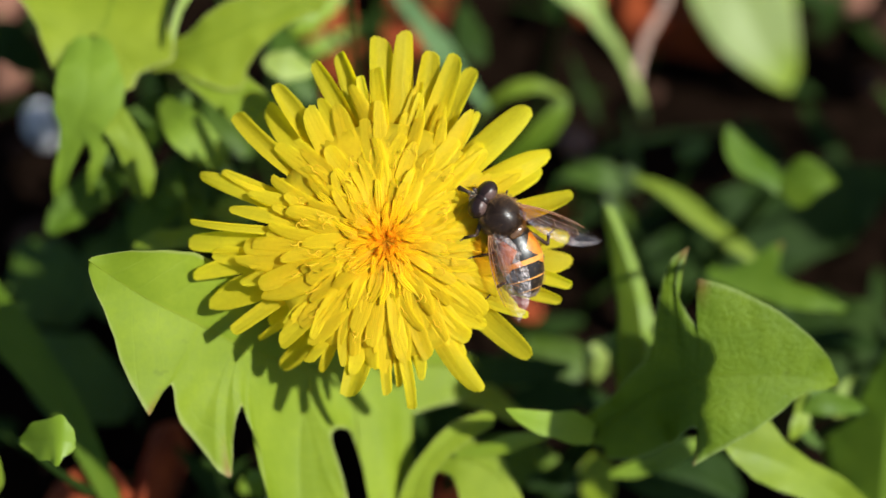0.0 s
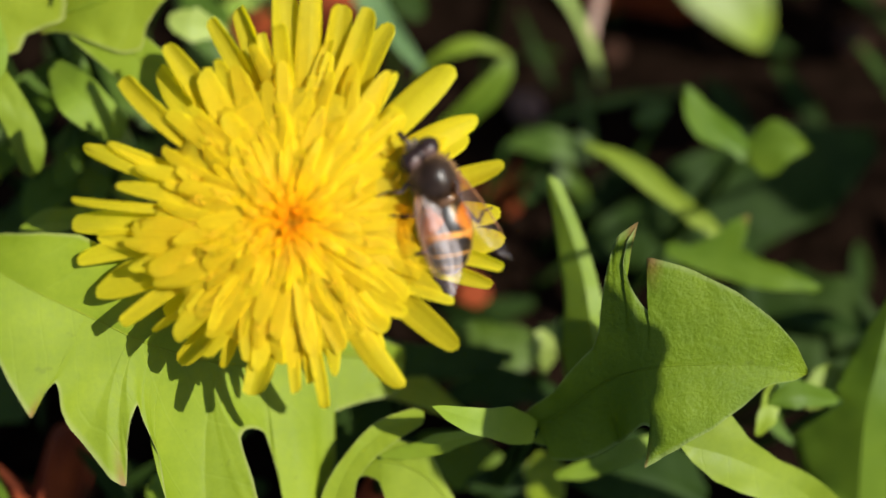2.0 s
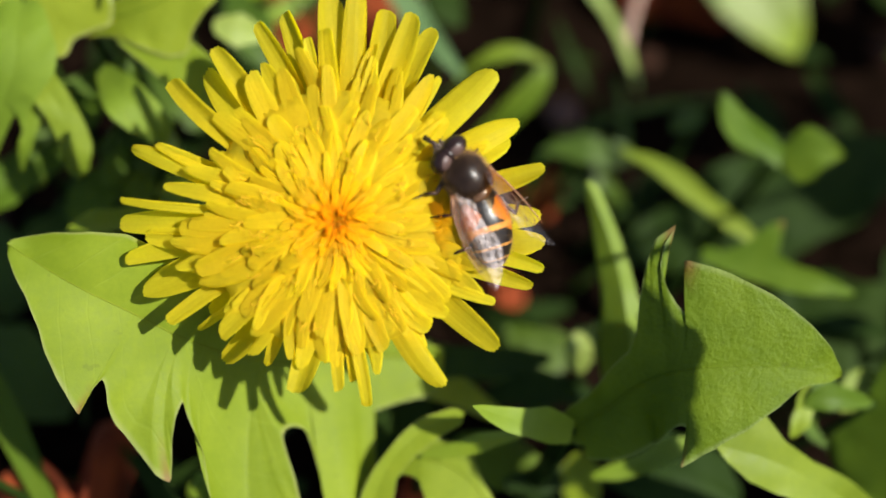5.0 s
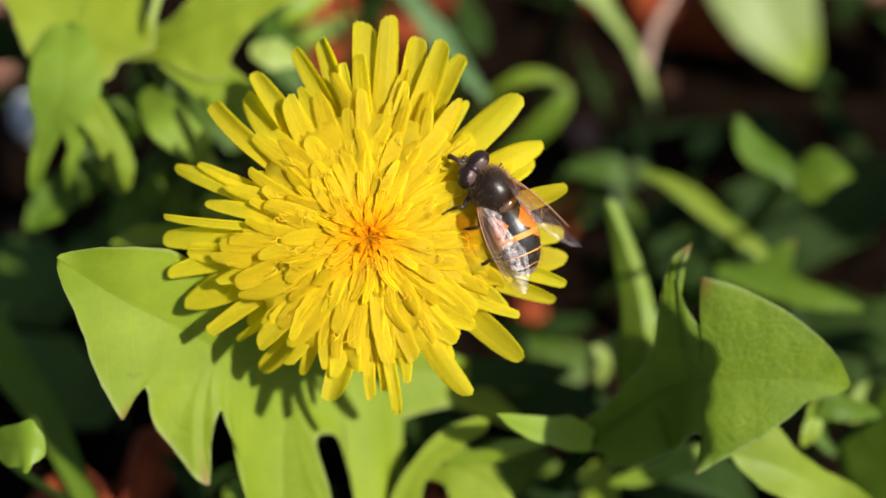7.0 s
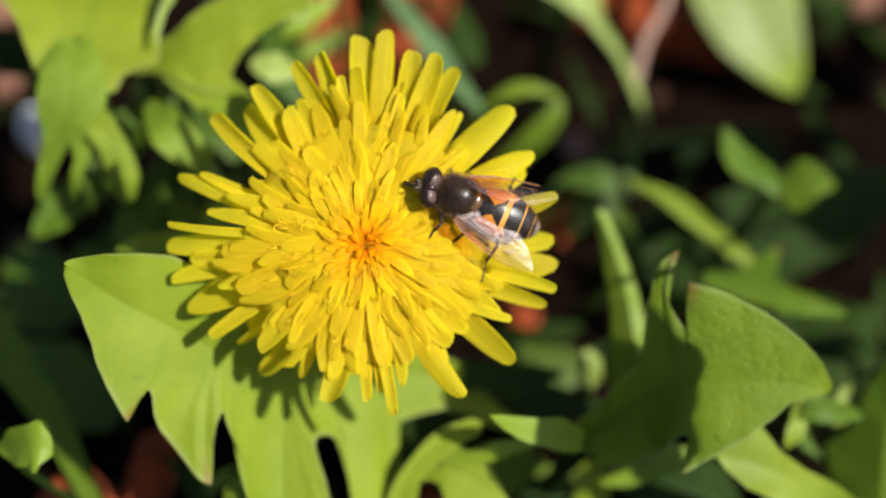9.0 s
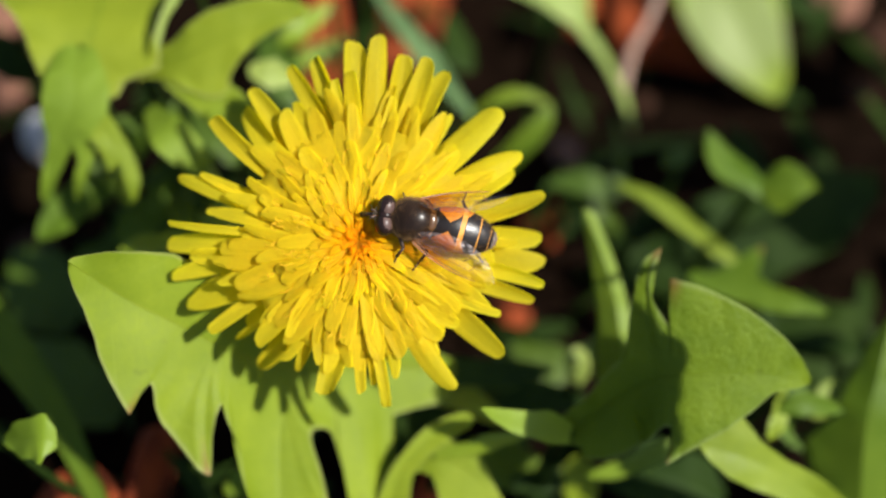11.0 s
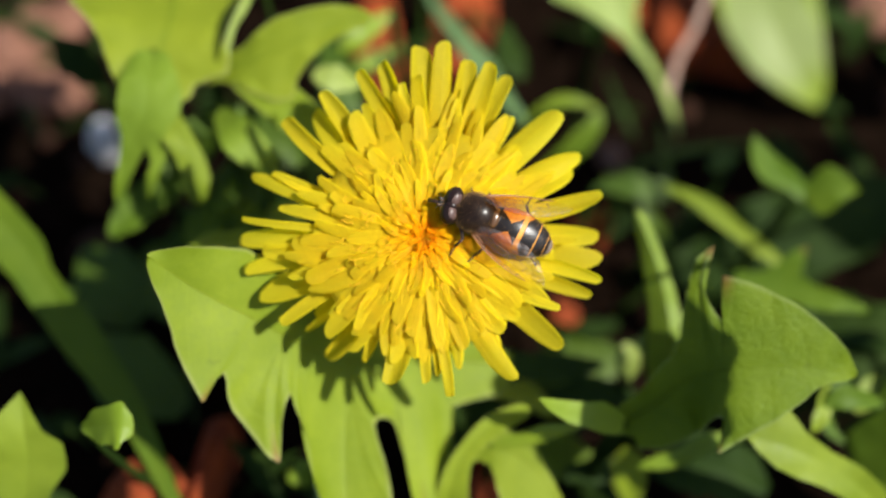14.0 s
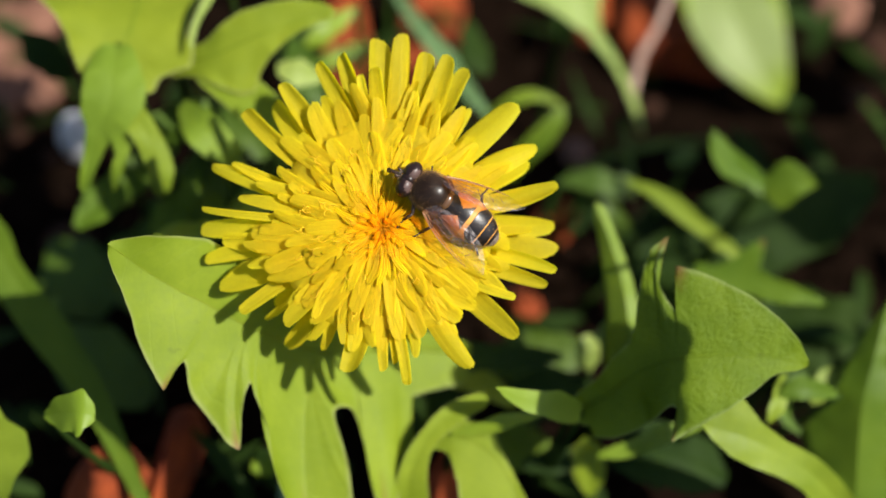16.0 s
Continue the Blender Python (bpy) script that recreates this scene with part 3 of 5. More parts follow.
leaf("finger-lobed leaf hanging over dark soil", [(-40.1, 5.5, -28), (-38.8, 9.4, -26), (-37.1, 13.6, -24), (-35.8, 17.1, -23), (-35.6, 20.8, -23.5), (-35.4, 24.7, -26)],
     left=[(0, 0, 0), (0.1, 0.6, 0.2), (0.8, 0.9, -0.2), (1.3, 1.2, 0.1), (1.8, 1.8, 0.2), (2.2, 3.3, 0.1), (3.2, 3.9, 0), (4, 3.6, -0.2), (4.8, 2.8, -0.2), (5, 1.7, 0)],
     right=[(0, 0, 0), (0.2, 0.7, -0.2), (0.9, 1, 0.1), (1.5, 1.3, 0.1), (1.9, 1.8, 0), (1.9, 3.1, -2.2), (2.1, 3.1, -0.5), (2.6, 3.6, 0.2), (3, 4.4, 0.2), (3.5, 4.4, 0.1), (4.2, 3.4, 0.1), (4.8, 2.3, 0.1), (5, 1.4, 0)],
     mat=SOFT,
     tl=0.05,
     tr=0.05,
     wave=0.7)
leaf("broad finger-shaped leaf lobe hanging over dark soil", [(-29.6, 4.8, -27), (-29.7, 8.7, -25), (-31.1, 12.6, -24), (-33.7, 16.2, -24.5), (-35.9, 19.2, -26)],
     left=[(0, 0, 0), (0.2, 1.3, 0.1), (1, 1.7, -0.1), (1.6, 1.8, 0), (2.4, 1.9, 0), (3.2, 2.1, -0.2), (3.9, 1.9, -0.1), (4, 1.1, 0)],
     right=[(0, 0, 0), (0.3, 1.2, -0.1), (0.9, 1.8, -0.2), (1.6, 1.7, -0.2), (2.1, 1.6, 0.2), (2.8, 1.7, -0.1), (3.6, 1.8, 0.1), (4, 1.1, 0)],
     mat=SOFT,
     tl=0.05,
     tr=0.05,
     wave=0.7)
leaf("narrow leaf lobe hanging over dark soil", [(-36.2, 5.8, -28), (-35.2, 8.7, -26), (-34, 11.9, -25), (-33.4, 14.4, -25)],
     left=0.8,
     right=0.8,
     mat=SOFT,
     tl=0.05,
     tr=0.05)
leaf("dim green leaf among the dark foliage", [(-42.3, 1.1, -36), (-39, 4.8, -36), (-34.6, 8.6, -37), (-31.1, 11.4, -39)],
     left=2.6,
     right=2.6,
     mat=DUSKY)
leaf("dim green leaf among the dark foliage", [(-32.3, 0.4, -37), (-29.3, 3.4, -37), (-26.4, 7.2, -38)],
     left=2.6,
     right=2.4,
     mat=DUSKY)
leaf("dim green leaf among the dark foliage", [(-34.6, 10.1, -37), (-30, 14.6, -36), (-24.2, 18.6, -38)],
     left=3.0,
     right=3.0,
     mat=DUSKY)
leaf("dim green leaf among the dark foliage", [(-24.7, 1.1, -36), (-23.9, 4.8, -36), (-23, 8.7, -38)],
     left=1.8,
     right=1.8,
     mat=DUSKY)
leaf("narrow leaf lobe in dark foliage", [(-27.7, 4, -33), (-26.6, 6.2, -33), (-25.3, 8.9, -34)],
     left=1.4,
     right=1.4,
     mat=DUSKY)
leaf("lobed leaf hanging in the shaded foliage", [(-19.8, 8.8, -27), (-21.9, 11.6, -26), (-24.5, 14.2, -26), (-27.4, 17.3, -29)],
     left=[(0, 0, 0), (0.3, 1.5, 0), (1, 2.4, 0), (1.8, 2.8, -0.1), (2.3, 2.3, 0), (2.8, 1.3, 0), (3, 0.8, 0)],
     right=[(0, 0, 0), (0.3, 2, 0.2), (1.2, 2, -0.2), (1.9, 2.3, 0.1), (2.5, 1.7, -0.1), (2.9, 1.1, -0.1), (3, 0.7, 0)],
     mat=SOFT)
leaf("toothed leaf in a green dimmed for dappled shade", [(43.5, 15.4, -40), (44.7, 12, -40), (47.6, 9.2, -41), (50.9, 7.3, -42)],
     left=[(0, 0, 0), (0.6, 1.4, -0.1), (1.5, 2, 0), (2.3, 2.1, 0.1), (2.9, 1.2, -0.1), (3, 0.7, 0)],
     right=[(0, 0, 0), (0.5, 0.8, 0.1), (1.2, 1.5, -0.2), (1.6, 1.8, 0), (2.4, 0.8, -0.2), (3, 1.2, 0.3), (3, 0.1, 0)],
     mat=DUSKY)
leaf("blunt leaf lobe in a green dimmed for dappled shade", [(58.3, 7.7, -41), (54.9, 8.2, -41), (51.9, 7.9, -42), (50, 7.9, -43)],
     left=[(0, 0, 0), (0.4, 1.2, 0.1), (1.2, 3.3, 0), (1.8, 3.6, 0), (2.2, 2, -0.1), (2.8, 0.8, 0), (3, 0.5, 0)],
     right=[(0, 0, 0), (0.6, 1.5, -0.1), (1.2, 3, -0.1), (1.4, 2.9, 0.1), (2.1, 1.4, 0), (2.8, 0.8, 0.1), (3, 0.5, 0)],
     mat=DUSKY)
leaf("forked toothed leaf in a green dimmed for dappled shade", [(58.5, -8.4, -36), (53.9, -7.2, -36), (49.6, -5.5, -37), (45.2, -4.6, -38), (41, -3.7, -39)],
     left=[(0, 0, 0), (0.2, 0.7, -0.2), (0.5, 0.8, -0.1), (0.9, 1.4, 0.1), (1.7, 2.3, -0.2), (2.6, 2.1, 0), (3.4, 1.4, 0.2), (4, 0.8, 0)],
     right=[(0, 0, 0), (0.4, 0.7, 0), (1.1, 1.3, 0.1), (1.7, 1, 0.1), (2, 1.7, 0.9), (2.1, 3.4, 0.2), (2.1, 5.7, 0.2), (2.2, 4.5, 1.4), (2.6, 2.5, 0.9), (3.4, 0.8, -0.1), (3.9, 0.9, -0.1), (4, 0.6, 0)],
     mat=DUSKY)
leaf("long narrow leaf blade leaning over the soil", [(32.3, 8.6, -46), (37, 6.4, -45), (41.5, 2.8, -44), (45.9, -0.8, -43), (49.4, -3.6, -43)],
     left=1.3,
     right=1.2,
     mat=SOFT,
     wave=0.2)
leaf("bright dandelion leaf with a pale edge near the soil", [(39.2, -23.7, -16), (45.7, -25.7, -17), (53.5, -29.9, -21), (60.5, -36.5, -28)],
     left=[(0, 0, 0), (0.3, 2.1, -0.3), (0.6, 4.5, 0.3), (1, 2.5, 0.1), (1.5, 1.7, -0.1), (1.9, 2, 0.2), (2.4, 2, 0.1), (3, 1.5, 1.5), (3, 0.1, 0)],
     right=[(0, 0, 0), (0.3, 1.5, -0.1), (0.7, 2.9, 0.2), (1.2, 3.1, -0.1), (1.6, 2.7, 0.1), (2.1, 2.4, 0.1), (2.7, 3.2, 0.4), (3, 1.9, 0)],
     mat=SOFT,
     wave=0.6)
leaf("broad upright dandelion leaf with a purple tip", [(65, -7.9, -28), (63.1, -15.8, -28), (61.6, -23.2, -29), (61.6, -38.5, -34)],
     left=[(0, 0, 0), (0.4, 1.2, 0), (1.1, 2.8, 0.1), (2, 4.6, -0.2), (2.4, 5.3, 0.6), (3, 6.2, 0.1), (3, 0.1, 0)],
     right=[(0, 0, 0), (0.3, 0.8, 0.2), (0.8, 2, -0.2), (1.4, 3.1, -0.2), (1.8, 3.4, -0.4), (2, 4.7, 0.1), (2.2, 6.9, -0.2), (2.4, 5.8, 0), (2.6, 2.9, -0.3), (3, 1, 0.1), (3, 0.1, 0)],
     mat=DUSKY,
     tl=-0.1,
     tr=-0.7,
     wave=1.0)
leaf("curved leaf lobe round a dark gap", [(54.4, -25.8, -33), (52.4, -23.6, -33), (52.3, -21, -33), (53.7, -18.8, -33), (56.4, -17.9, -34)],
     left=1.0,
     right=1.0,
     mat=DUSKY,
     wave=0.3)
leaf("rounded leaf lobe beside a dark gap", [(55.5, -21.4, -32), (56.9, -20, -32), (59.2, -18.8, -33), (62.5, -18.5, -35)],
     left=2.1,
     right=2.3,
     mat=SOFT,
     wave=0.4)
leaf("pale leaf at the border of the foliage", [(64.9, -9.9, -32), (68.1, -9.3, -32), (73.8, -8.3, -34)],
     left=1.2,
     right=1.2,
     mat=PALE)
leaf("long green grass blade leaning out of the sun into shade", [(-60.8, 7.5, -34), (-53.3, -0.5, -34), (-48.7, -7.3, -33), (-45, -12.6, -32), (-38.7, -21.3, -30), (-33.5, -31.3, -28), (-30, -38.5, -28)],
     left=[(0, 0, 0), (0, 2.7, 0.4), (1, 2.6, 0.4), (1.4, 1.5, 0.4), (2.2, 2, 0.1), (3.1, 2.7, -0.1), (4, 1.9, 0), (5, 1.1, 0.3), (6, 0.8, 0.4), (6, 0.1, 0)],
     right=[(0, 0, 0), (0.4, 4.5, 0.4), (1.3, 3.6, 0), (2.1, 3.2, -0.2), (3, 3, 0), (4, 1.9, 0.2), (5, 1.1, 0), (5.9, 0.8, 0.4), (6, 0.5, 0)],
     mat=DUSKY,
     wave=0.2)
leaf("sunlit leaf behind the lower petals", [(17.6, -21.8, -35), (13.5, -19.4, -33), (8.8, -17.6, -32), (4.1, -15.5, -32), (-0.6, -13.9, -33)],
     left=[(0, 0, 0), (0.1, 1.6, 0.2), (0.8, 2, -0.1), (1.7, 2.2, 0.1), (2.6, 2.5, 0.2), (3.7, 1.7, 0.2), (4, 1, 0)],
     right=[(0, 0, 0), (0.5, 0.5, 0), (1.1, 1.3, 0.1), (1.9, 2.4, 0), (2.9, 2.3, 0.1), (3.8, 1.7, 0.1), (4, 1, 0)],
     mat=LEAF)
leaf("pale dandelion leaf near the soil in the sun", [(-49.8, -18.6, -15), (-49.3, -23.2, -15), (-49.1, -28.2, -17), (-50.4, -35.4, -20)],
     left=[(0, 0, 0), (0.6, 1.1, -0.1), (1.1, 2.3, 0), (1.4, 4.5, 0.2), (1.9, 4.8, 0.2), (2.3, 3.1, 0.3), (2.9, 2.2, 0.3), (3, 1.3, 0)],
     right=[(0, 0, 0), (0.2, 1.2, 0.1), (0.8, 4.1, -0.2), (2.1, 6.2, 0.1), (3, 5.4, 1), (3, 0.1, 0)],
     mat=SOFT)
leaf("leaf in bright sun with its pale sheen coloured on as stripes", [(58.3, 21.8, -74), (54.3, 29, -74), (50.9, 36.7, -74), (49.6, 45.8, -77)],
     left=[(0, 0, 0), (0.2, 1.6, 0.3), (0.6, 3.6, 0.4), (1.2, 5.9, 0.1), (1.8, 6.9, 0.1), (2.3, 7.4, -0.2), (3, 8.6, 1.1), (3, 0.1, 0)],
     right=[(0, 0, 0), (0.3, 2.9, -0.3), (0.8, 5, -0.1), (1.4, 6.8, -0.1), (2.2, 8.2, 0.2), (2.9, 8.4, -0.3), (3, 5, 0)],
     mat=SHEEN_LEAF)
leaf("pale green leaf narrowing into a long stalk over red clay", [(36.1, 16, -62), (34.7, 20.9, -61), (32, 26.5, -60), (28.5, 31.6, -60), (25.9, 38.8, -60)],
     left=[(0, 0, 0), (0.2, 0.3, -0.1), (1, 0.5, 0.1), (2, 0.6, -0.2), (3, 0.9, -0.3), (3.5, 4.1, 0.2), (4, 8.2, 0.2), (4, 10.6, 4.6), (4, 0.1, 0)],
     right=[(0, 0, 0), (0.2, 0.4, -0.1), (1, 0.6, 0.2), (1.9, 0.6, 0.1), (2.8, 1, 0.1), (3.4, 2.5, 0.3), (3.9, 4.7, 0), (4, 2.8, 0)],
     mat=PALE,
     wave=0.3)
leaf("folded leaf catching the sun", [(23.7, 19.8, -52), (19.7, 21, -52), (15.5, 19.7, -53), (12.2, 16.8, -56)],
     left=0.9,
     right=0.9,
     mat=SOFT)
leaf("pale leaf catching the sun behind the petals", [(24.1, 19.6, -50), (22.1, 16.8, -50), (18.9, 13.8, -51), (15, 10.1, -54)],
     left=[(0, 0, 0), (0.6, 1.4, 0), (1.5, 2.2, 0), (2.3, 2.1, -0.1), (3, 2.1, -0.1), (3, 0.1, 0)],
     right=[(0, 0, 0), (0.5, 0.9, -0.1), (1.5, 1.1, -0.1), (2.3, 0.9, 0), (3, 0.8, 0.2), (3, 0.1, 0)],
     mat=DUSKY)
leaf("thin green stalk dimmed in colour for shade", [(34.5, 7.1, -60), (34, 12.5, -61), (33.5, 18.5, -62)],
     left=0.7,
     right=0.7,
     mat=SHADE_MID,
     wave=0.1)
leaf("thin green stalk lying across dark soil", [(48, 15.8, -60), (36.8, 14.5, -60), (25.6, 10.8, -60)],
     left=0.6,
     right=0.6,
     mat=SHADE_MID,
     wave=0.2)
leaf("small oval leaf dimmed in colour for deep shade", [(39.3, 11.4, -54), (41.1, 12.5, -54), (43.7, 13.7, -55)],
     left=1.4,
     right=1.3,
     mat=SHADE_MID)
leaf("small oval leaf dimmed in colour for deep shade", [(34.1, 9.4, -58), (30.8, 8.8, -58), (27.2, 7.9, -60)],
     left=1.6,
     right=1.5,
     mat=SHADE_MID)
leaf("small oval leaf dimmed in colour for deep shade", [(30, 7, -58), (31.7, 4.5, -58), (33.9, 2.1, -60)],
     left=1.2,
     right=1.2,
     mat=SHADE_MID)
leaf("bluish green leaf under the front leaf", [(-11.7, -27.8, -30), (-12.4, -30.9, -30), (-11.7, -34.7, -31), (-9.3, -40.2, -34)],
     left=[(0, 0, 0), (0.2, 1.3, -0.2), (1.6, 3.2, 0), (2.4, 3.5, 0.1), (3, 3.5, 1.5), (3, 0.1, 0)],
     right=[(0, 0, 0), (0.3, 1.3, -0.1), (1, 2, 0), (2, 2.7, -0.2), (2.7, 4, -0.1), (3, 2.4, 0)],
     mat=BLUE,
     wave=0.3)
leaf("small round leaf in the dark gap", [(-18.4, -30.8, -34), (-17.1, -30.6, -34), (-15.6, -31.6, -35)],
     left=1.2,
     right=1.2,
     mat=YOUNG)
leaf("broad dandelion leaf coloured dark for deep shade", [(69.5, 9.2, -58), (56.7, 4, -57), (45.7, -0.4, -57), (32.5, -4.1, -58)],
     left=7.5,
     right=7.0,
     mat=SHADE_DARK,
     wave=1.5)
leaf("broad dandelion leaf coloured dark for deep shade", [(69.1, -15.5, -50), (59.1, -13.4, -50), (50.1, -10.6, -52)],
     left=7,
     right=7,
     mat=SHADE_DARK,
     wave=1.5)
leaf("broad dandelion leaf coloured dark for deep shade", [(27.2, -15.3, -46), (20.1, -16, -46), (12.4, -18.3, -48)],
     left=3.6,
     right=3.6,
     mat=SHADE_MID,
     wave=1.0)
leaf("broad dandelion leaf coloured dark for deep shade", [(23.3, -30.9, -40), (17.8, -28.1, -40), (12.3, -25.5, -42)],
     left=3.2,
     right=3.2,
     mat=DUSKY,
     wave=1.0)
leaf("broad dandelion leaf coloured dark for deep shade", [(-40.7, -10.5, -50), (-44.3, -5.5, -50), (-48.3, 0.3, -52)],
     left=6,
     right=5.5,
     mat=SHADE_MID,
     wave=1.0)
leaf("broad dandelion leaf coloured dark for deep shade", [(-33.6, -22.4, -46), (-40.6, -17.4, -46), (-50.3, -12.6, -48)],
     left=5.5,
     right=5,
     mat=SHADE_MID,
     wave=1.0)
leaf("broad dandelion leaf coloured dark for deep shade", [(-37.5, -9.7, -48), (-34.6, -3.3, -48), (-31.3, 4.6, -50)],
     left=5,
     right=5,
     mat=SHADE_MID,
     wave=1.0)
leaf("broad dandelion leaf coloured dark for deep shade", [(45.1, -32.7, -38), (37.4, -29.1, -37), (29.3, -29.9, -38)],
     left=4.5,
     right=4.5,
     mat=SHADE_DARK,
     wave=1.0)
leaf("low leaf lobe at the foot of a blade, dimmed for shade", [(28, -11.2, -32), (29.1, -14.5, -31), (30.2, -19.9, -32)],
     left=1.8,
     right=1.2,
     mat=SHADE_MID)
leaf("small curled leaf beside a gap in the foliage", [(50.1, -20.5, -24), (53.4, -19.6, -24), (58.3, -20.4, -26)],
     left=1.6,
     right=1.3,
     mat=DUSKY)
leaf("small curled leaf beside a gap in the foliage", [(48.8, -23.8, -24), (50.1, -20.9, -24), (51.1, -17.5, -26)],
     left=0.9,
     right=1.3,
     mat=YOUNG)
leaf("pale leaf lying low over the soil", [(27.2, -28.5, -28), (31.8, -27.4, -28), (36.7, -25.4, -28), (41.5, -24.6, -32)],
     left=1.3,
     right=1.3,
     mat=SOFT)
leaf("pale round leaf bud in a patch of sun", [(26.4, -12.8, -37), (26.5, -15.2, -37), (26.9, -17.8, -39)],
     left=1.8,
     right=1.8,
     mat=PALE)
leaf("leaf underneath the bloom, coloured dark for its shade", [(22.9, -15.7, -34), (14.8, -16, -32), (6.1, -15.4, -30), (-1.3, -16, -34)],
     left=2.0,
     right=2.1,
     mat=SHADE_DARK)
leaf("small bluish leaf under the front leaf", [(-13.7, -27.2, -22), (-11.9, -29.5, -23), (-9.5, -35.1, -26)],
     left=1.8,
     right=1.8,
     mat=SHADE_DARK)
leaf("small round leaf in the dark gap", [(-16.6, -27.6, -26), (-15.9, -28.9, -26), (-15.2, -31.4, -28)],
     left=1.2,
     right=1.2,
     mat=YOUNG)
leaf("pale oval leaf hanging in the shaded foliage", [(-18.8, 8.1, -30), (-21.1, 10.4, -30), (-23.8, 12.4, -30), (-26, 14.9, -32)],
     left=1.5,
     right=1.5,
     mat=PALE)
leaf("small leaf tip in the dark undergrowth", [(-36.4, 4.2, -40), (-36.3, 5.7, -40), (-36.4, 7.9, -42)],
     left=0.9,
     right=0.9,
     mat=YOUNG)
leaf("oval leaf behind the petals", [(-22.1, 3.2, -36), (-19.1, 3.9, -36), (-15.2, 5, -38)],
     left=1.9,
     right=1.8,
     mat=YOUNG)
leaf("oval leaf behind the petals", [(-29.5, 4.4, -42), (-26.6, 7.8, -41), (-23.9, 10.7, -42)],
     left=1.5,
     right=1.5,
     mat=SHADE_DARK)
leaf("low leaf behind the petals", [(-30.4, -1, -24), (-27.5, 0, -24), (-23.2, 0.5, -26), (-18.2, 0.8, -28)],
     left=1.4,
     right=1.3,
     mat=YOUNG)
leaf("bluish pale blade behind the bloom", [(13.5, 17.5, -50), (8.8, 23.8, -52), (4.1, 30.2, -54), (-1.5, 38, -58)],
     left=1.4,
     right=1.5,
     mat=BLUE)
leaf("rounded leaf in a spot of sun", [(-34.8, -22.6, -8), (-37.2, -22.3, -8), (-41.7, -22.7, -12)],
     left=2.7,
     right=2.7,
     mat=YOUNG)
leaf("low leaf in the shaded undergrowth", [(13.3, 24.5, -56), (11.4, 27.5, -56), (10.3, 32.8, -58)],
     left=2.1,
     right=2.1,
     mat=SHADE_DARK)
leaf("low leaf in the shaded undergrowth", [(-12.4, 27.1, -46), (-9.6, 29.2, -46), (-5.4, 33, -48)],
     left=1.5,
     right=1.5,
     mat=YOUNG)
leaf("low leaf in the shaded undergrowth", [(-4.3, 28.9, -56), (-8.7, 26.6, -55), (-13.7, 23.6, -54)],
     left=1.2,
     right=1.2,
     mat=YOUNG)
leaf("low leaf in the shaded undergrowth", [(15.7, -20.5, -40), (21.9, -19.5, -40), (29, -20.6, -42)],
     left=2.3,
     right=2.3,
     mat=SHADE_DARK)
leaf("low leaf in the shaded undergrowth", [(4.7, -24.6, -32), (2.1, -23.2, -32), (-0.7, -20, -34)],
     left=2.3,
     right=2.3,
     mat=SHADE_DARK)
leaf("low leaf in the shaded undergrowth", [(17.6, -30.4, -36), (22.4, -29.7, -36), (28, -29.2, -38)],
     left=1.8,
     right=1.8,
     mat=SHADE_DARK)
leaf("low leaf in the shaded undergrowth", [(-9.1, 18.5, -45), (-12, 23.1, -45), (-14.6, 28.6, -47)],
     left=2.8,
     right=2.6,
     mat=SHADE_MID)
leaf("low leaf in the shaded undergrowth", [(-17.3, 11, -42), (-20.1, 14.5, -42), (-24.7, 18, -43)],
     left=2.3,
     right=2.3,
     mat=SHADE_MID)
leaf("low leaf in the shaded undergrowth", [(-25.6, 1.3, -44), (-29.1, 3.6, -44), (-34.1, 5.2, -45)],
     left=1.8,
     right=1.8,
     mat=SHADE_MID)
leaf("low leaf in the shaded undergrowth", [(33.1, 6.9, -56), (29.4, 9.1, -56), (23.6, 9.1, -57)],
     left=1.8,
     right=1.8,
     mat=SHADE_MID)
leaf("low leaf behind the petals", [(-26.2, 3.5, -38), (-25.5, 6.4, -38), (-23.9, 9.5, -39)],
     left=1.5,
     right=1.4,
     mat=SHADE_MID)
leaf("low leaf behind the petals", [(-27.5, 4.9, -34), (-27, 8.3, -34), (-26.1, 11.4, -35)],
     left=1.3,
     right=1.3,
     mat=SHADE_MID)
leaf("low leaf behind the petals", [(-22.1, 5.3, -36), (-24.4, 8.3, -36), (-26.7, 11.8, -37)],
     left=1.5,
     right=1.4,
     mat=SHADE_MID)


# ---- ground ----
def ground():
    n = 190
    line = np.sinh(np.linspace(-7.6, 7.6, n)) / math.sinh(7.6) * 80.0
    verts = []
    for y in line:
        for x in line:
            near = math.exp(-(x * x + y * y) / 0.6)
            z = noise.fractal(Vector((x * 30, y * 30, 0.3)), 0.9, 2.1, 5) * 0.005 + abs(noise.noise(Vector((x * 110, y * 110, 3)))) * 0.004
            verts.append((x, y, z * near - 0.004))
    faces = [(j * n + i, j * n + i + 1, (j + 1) * n + i + 1, (j + 1) * n + i) for j in range(n - 1) for i in range(n - 1)]
    tagged(new("ground", mesh("ground", verts, faces, SOIL)), "crumbly bare garden soil coloured near black for shade", "soil", kind="structure")


ground()


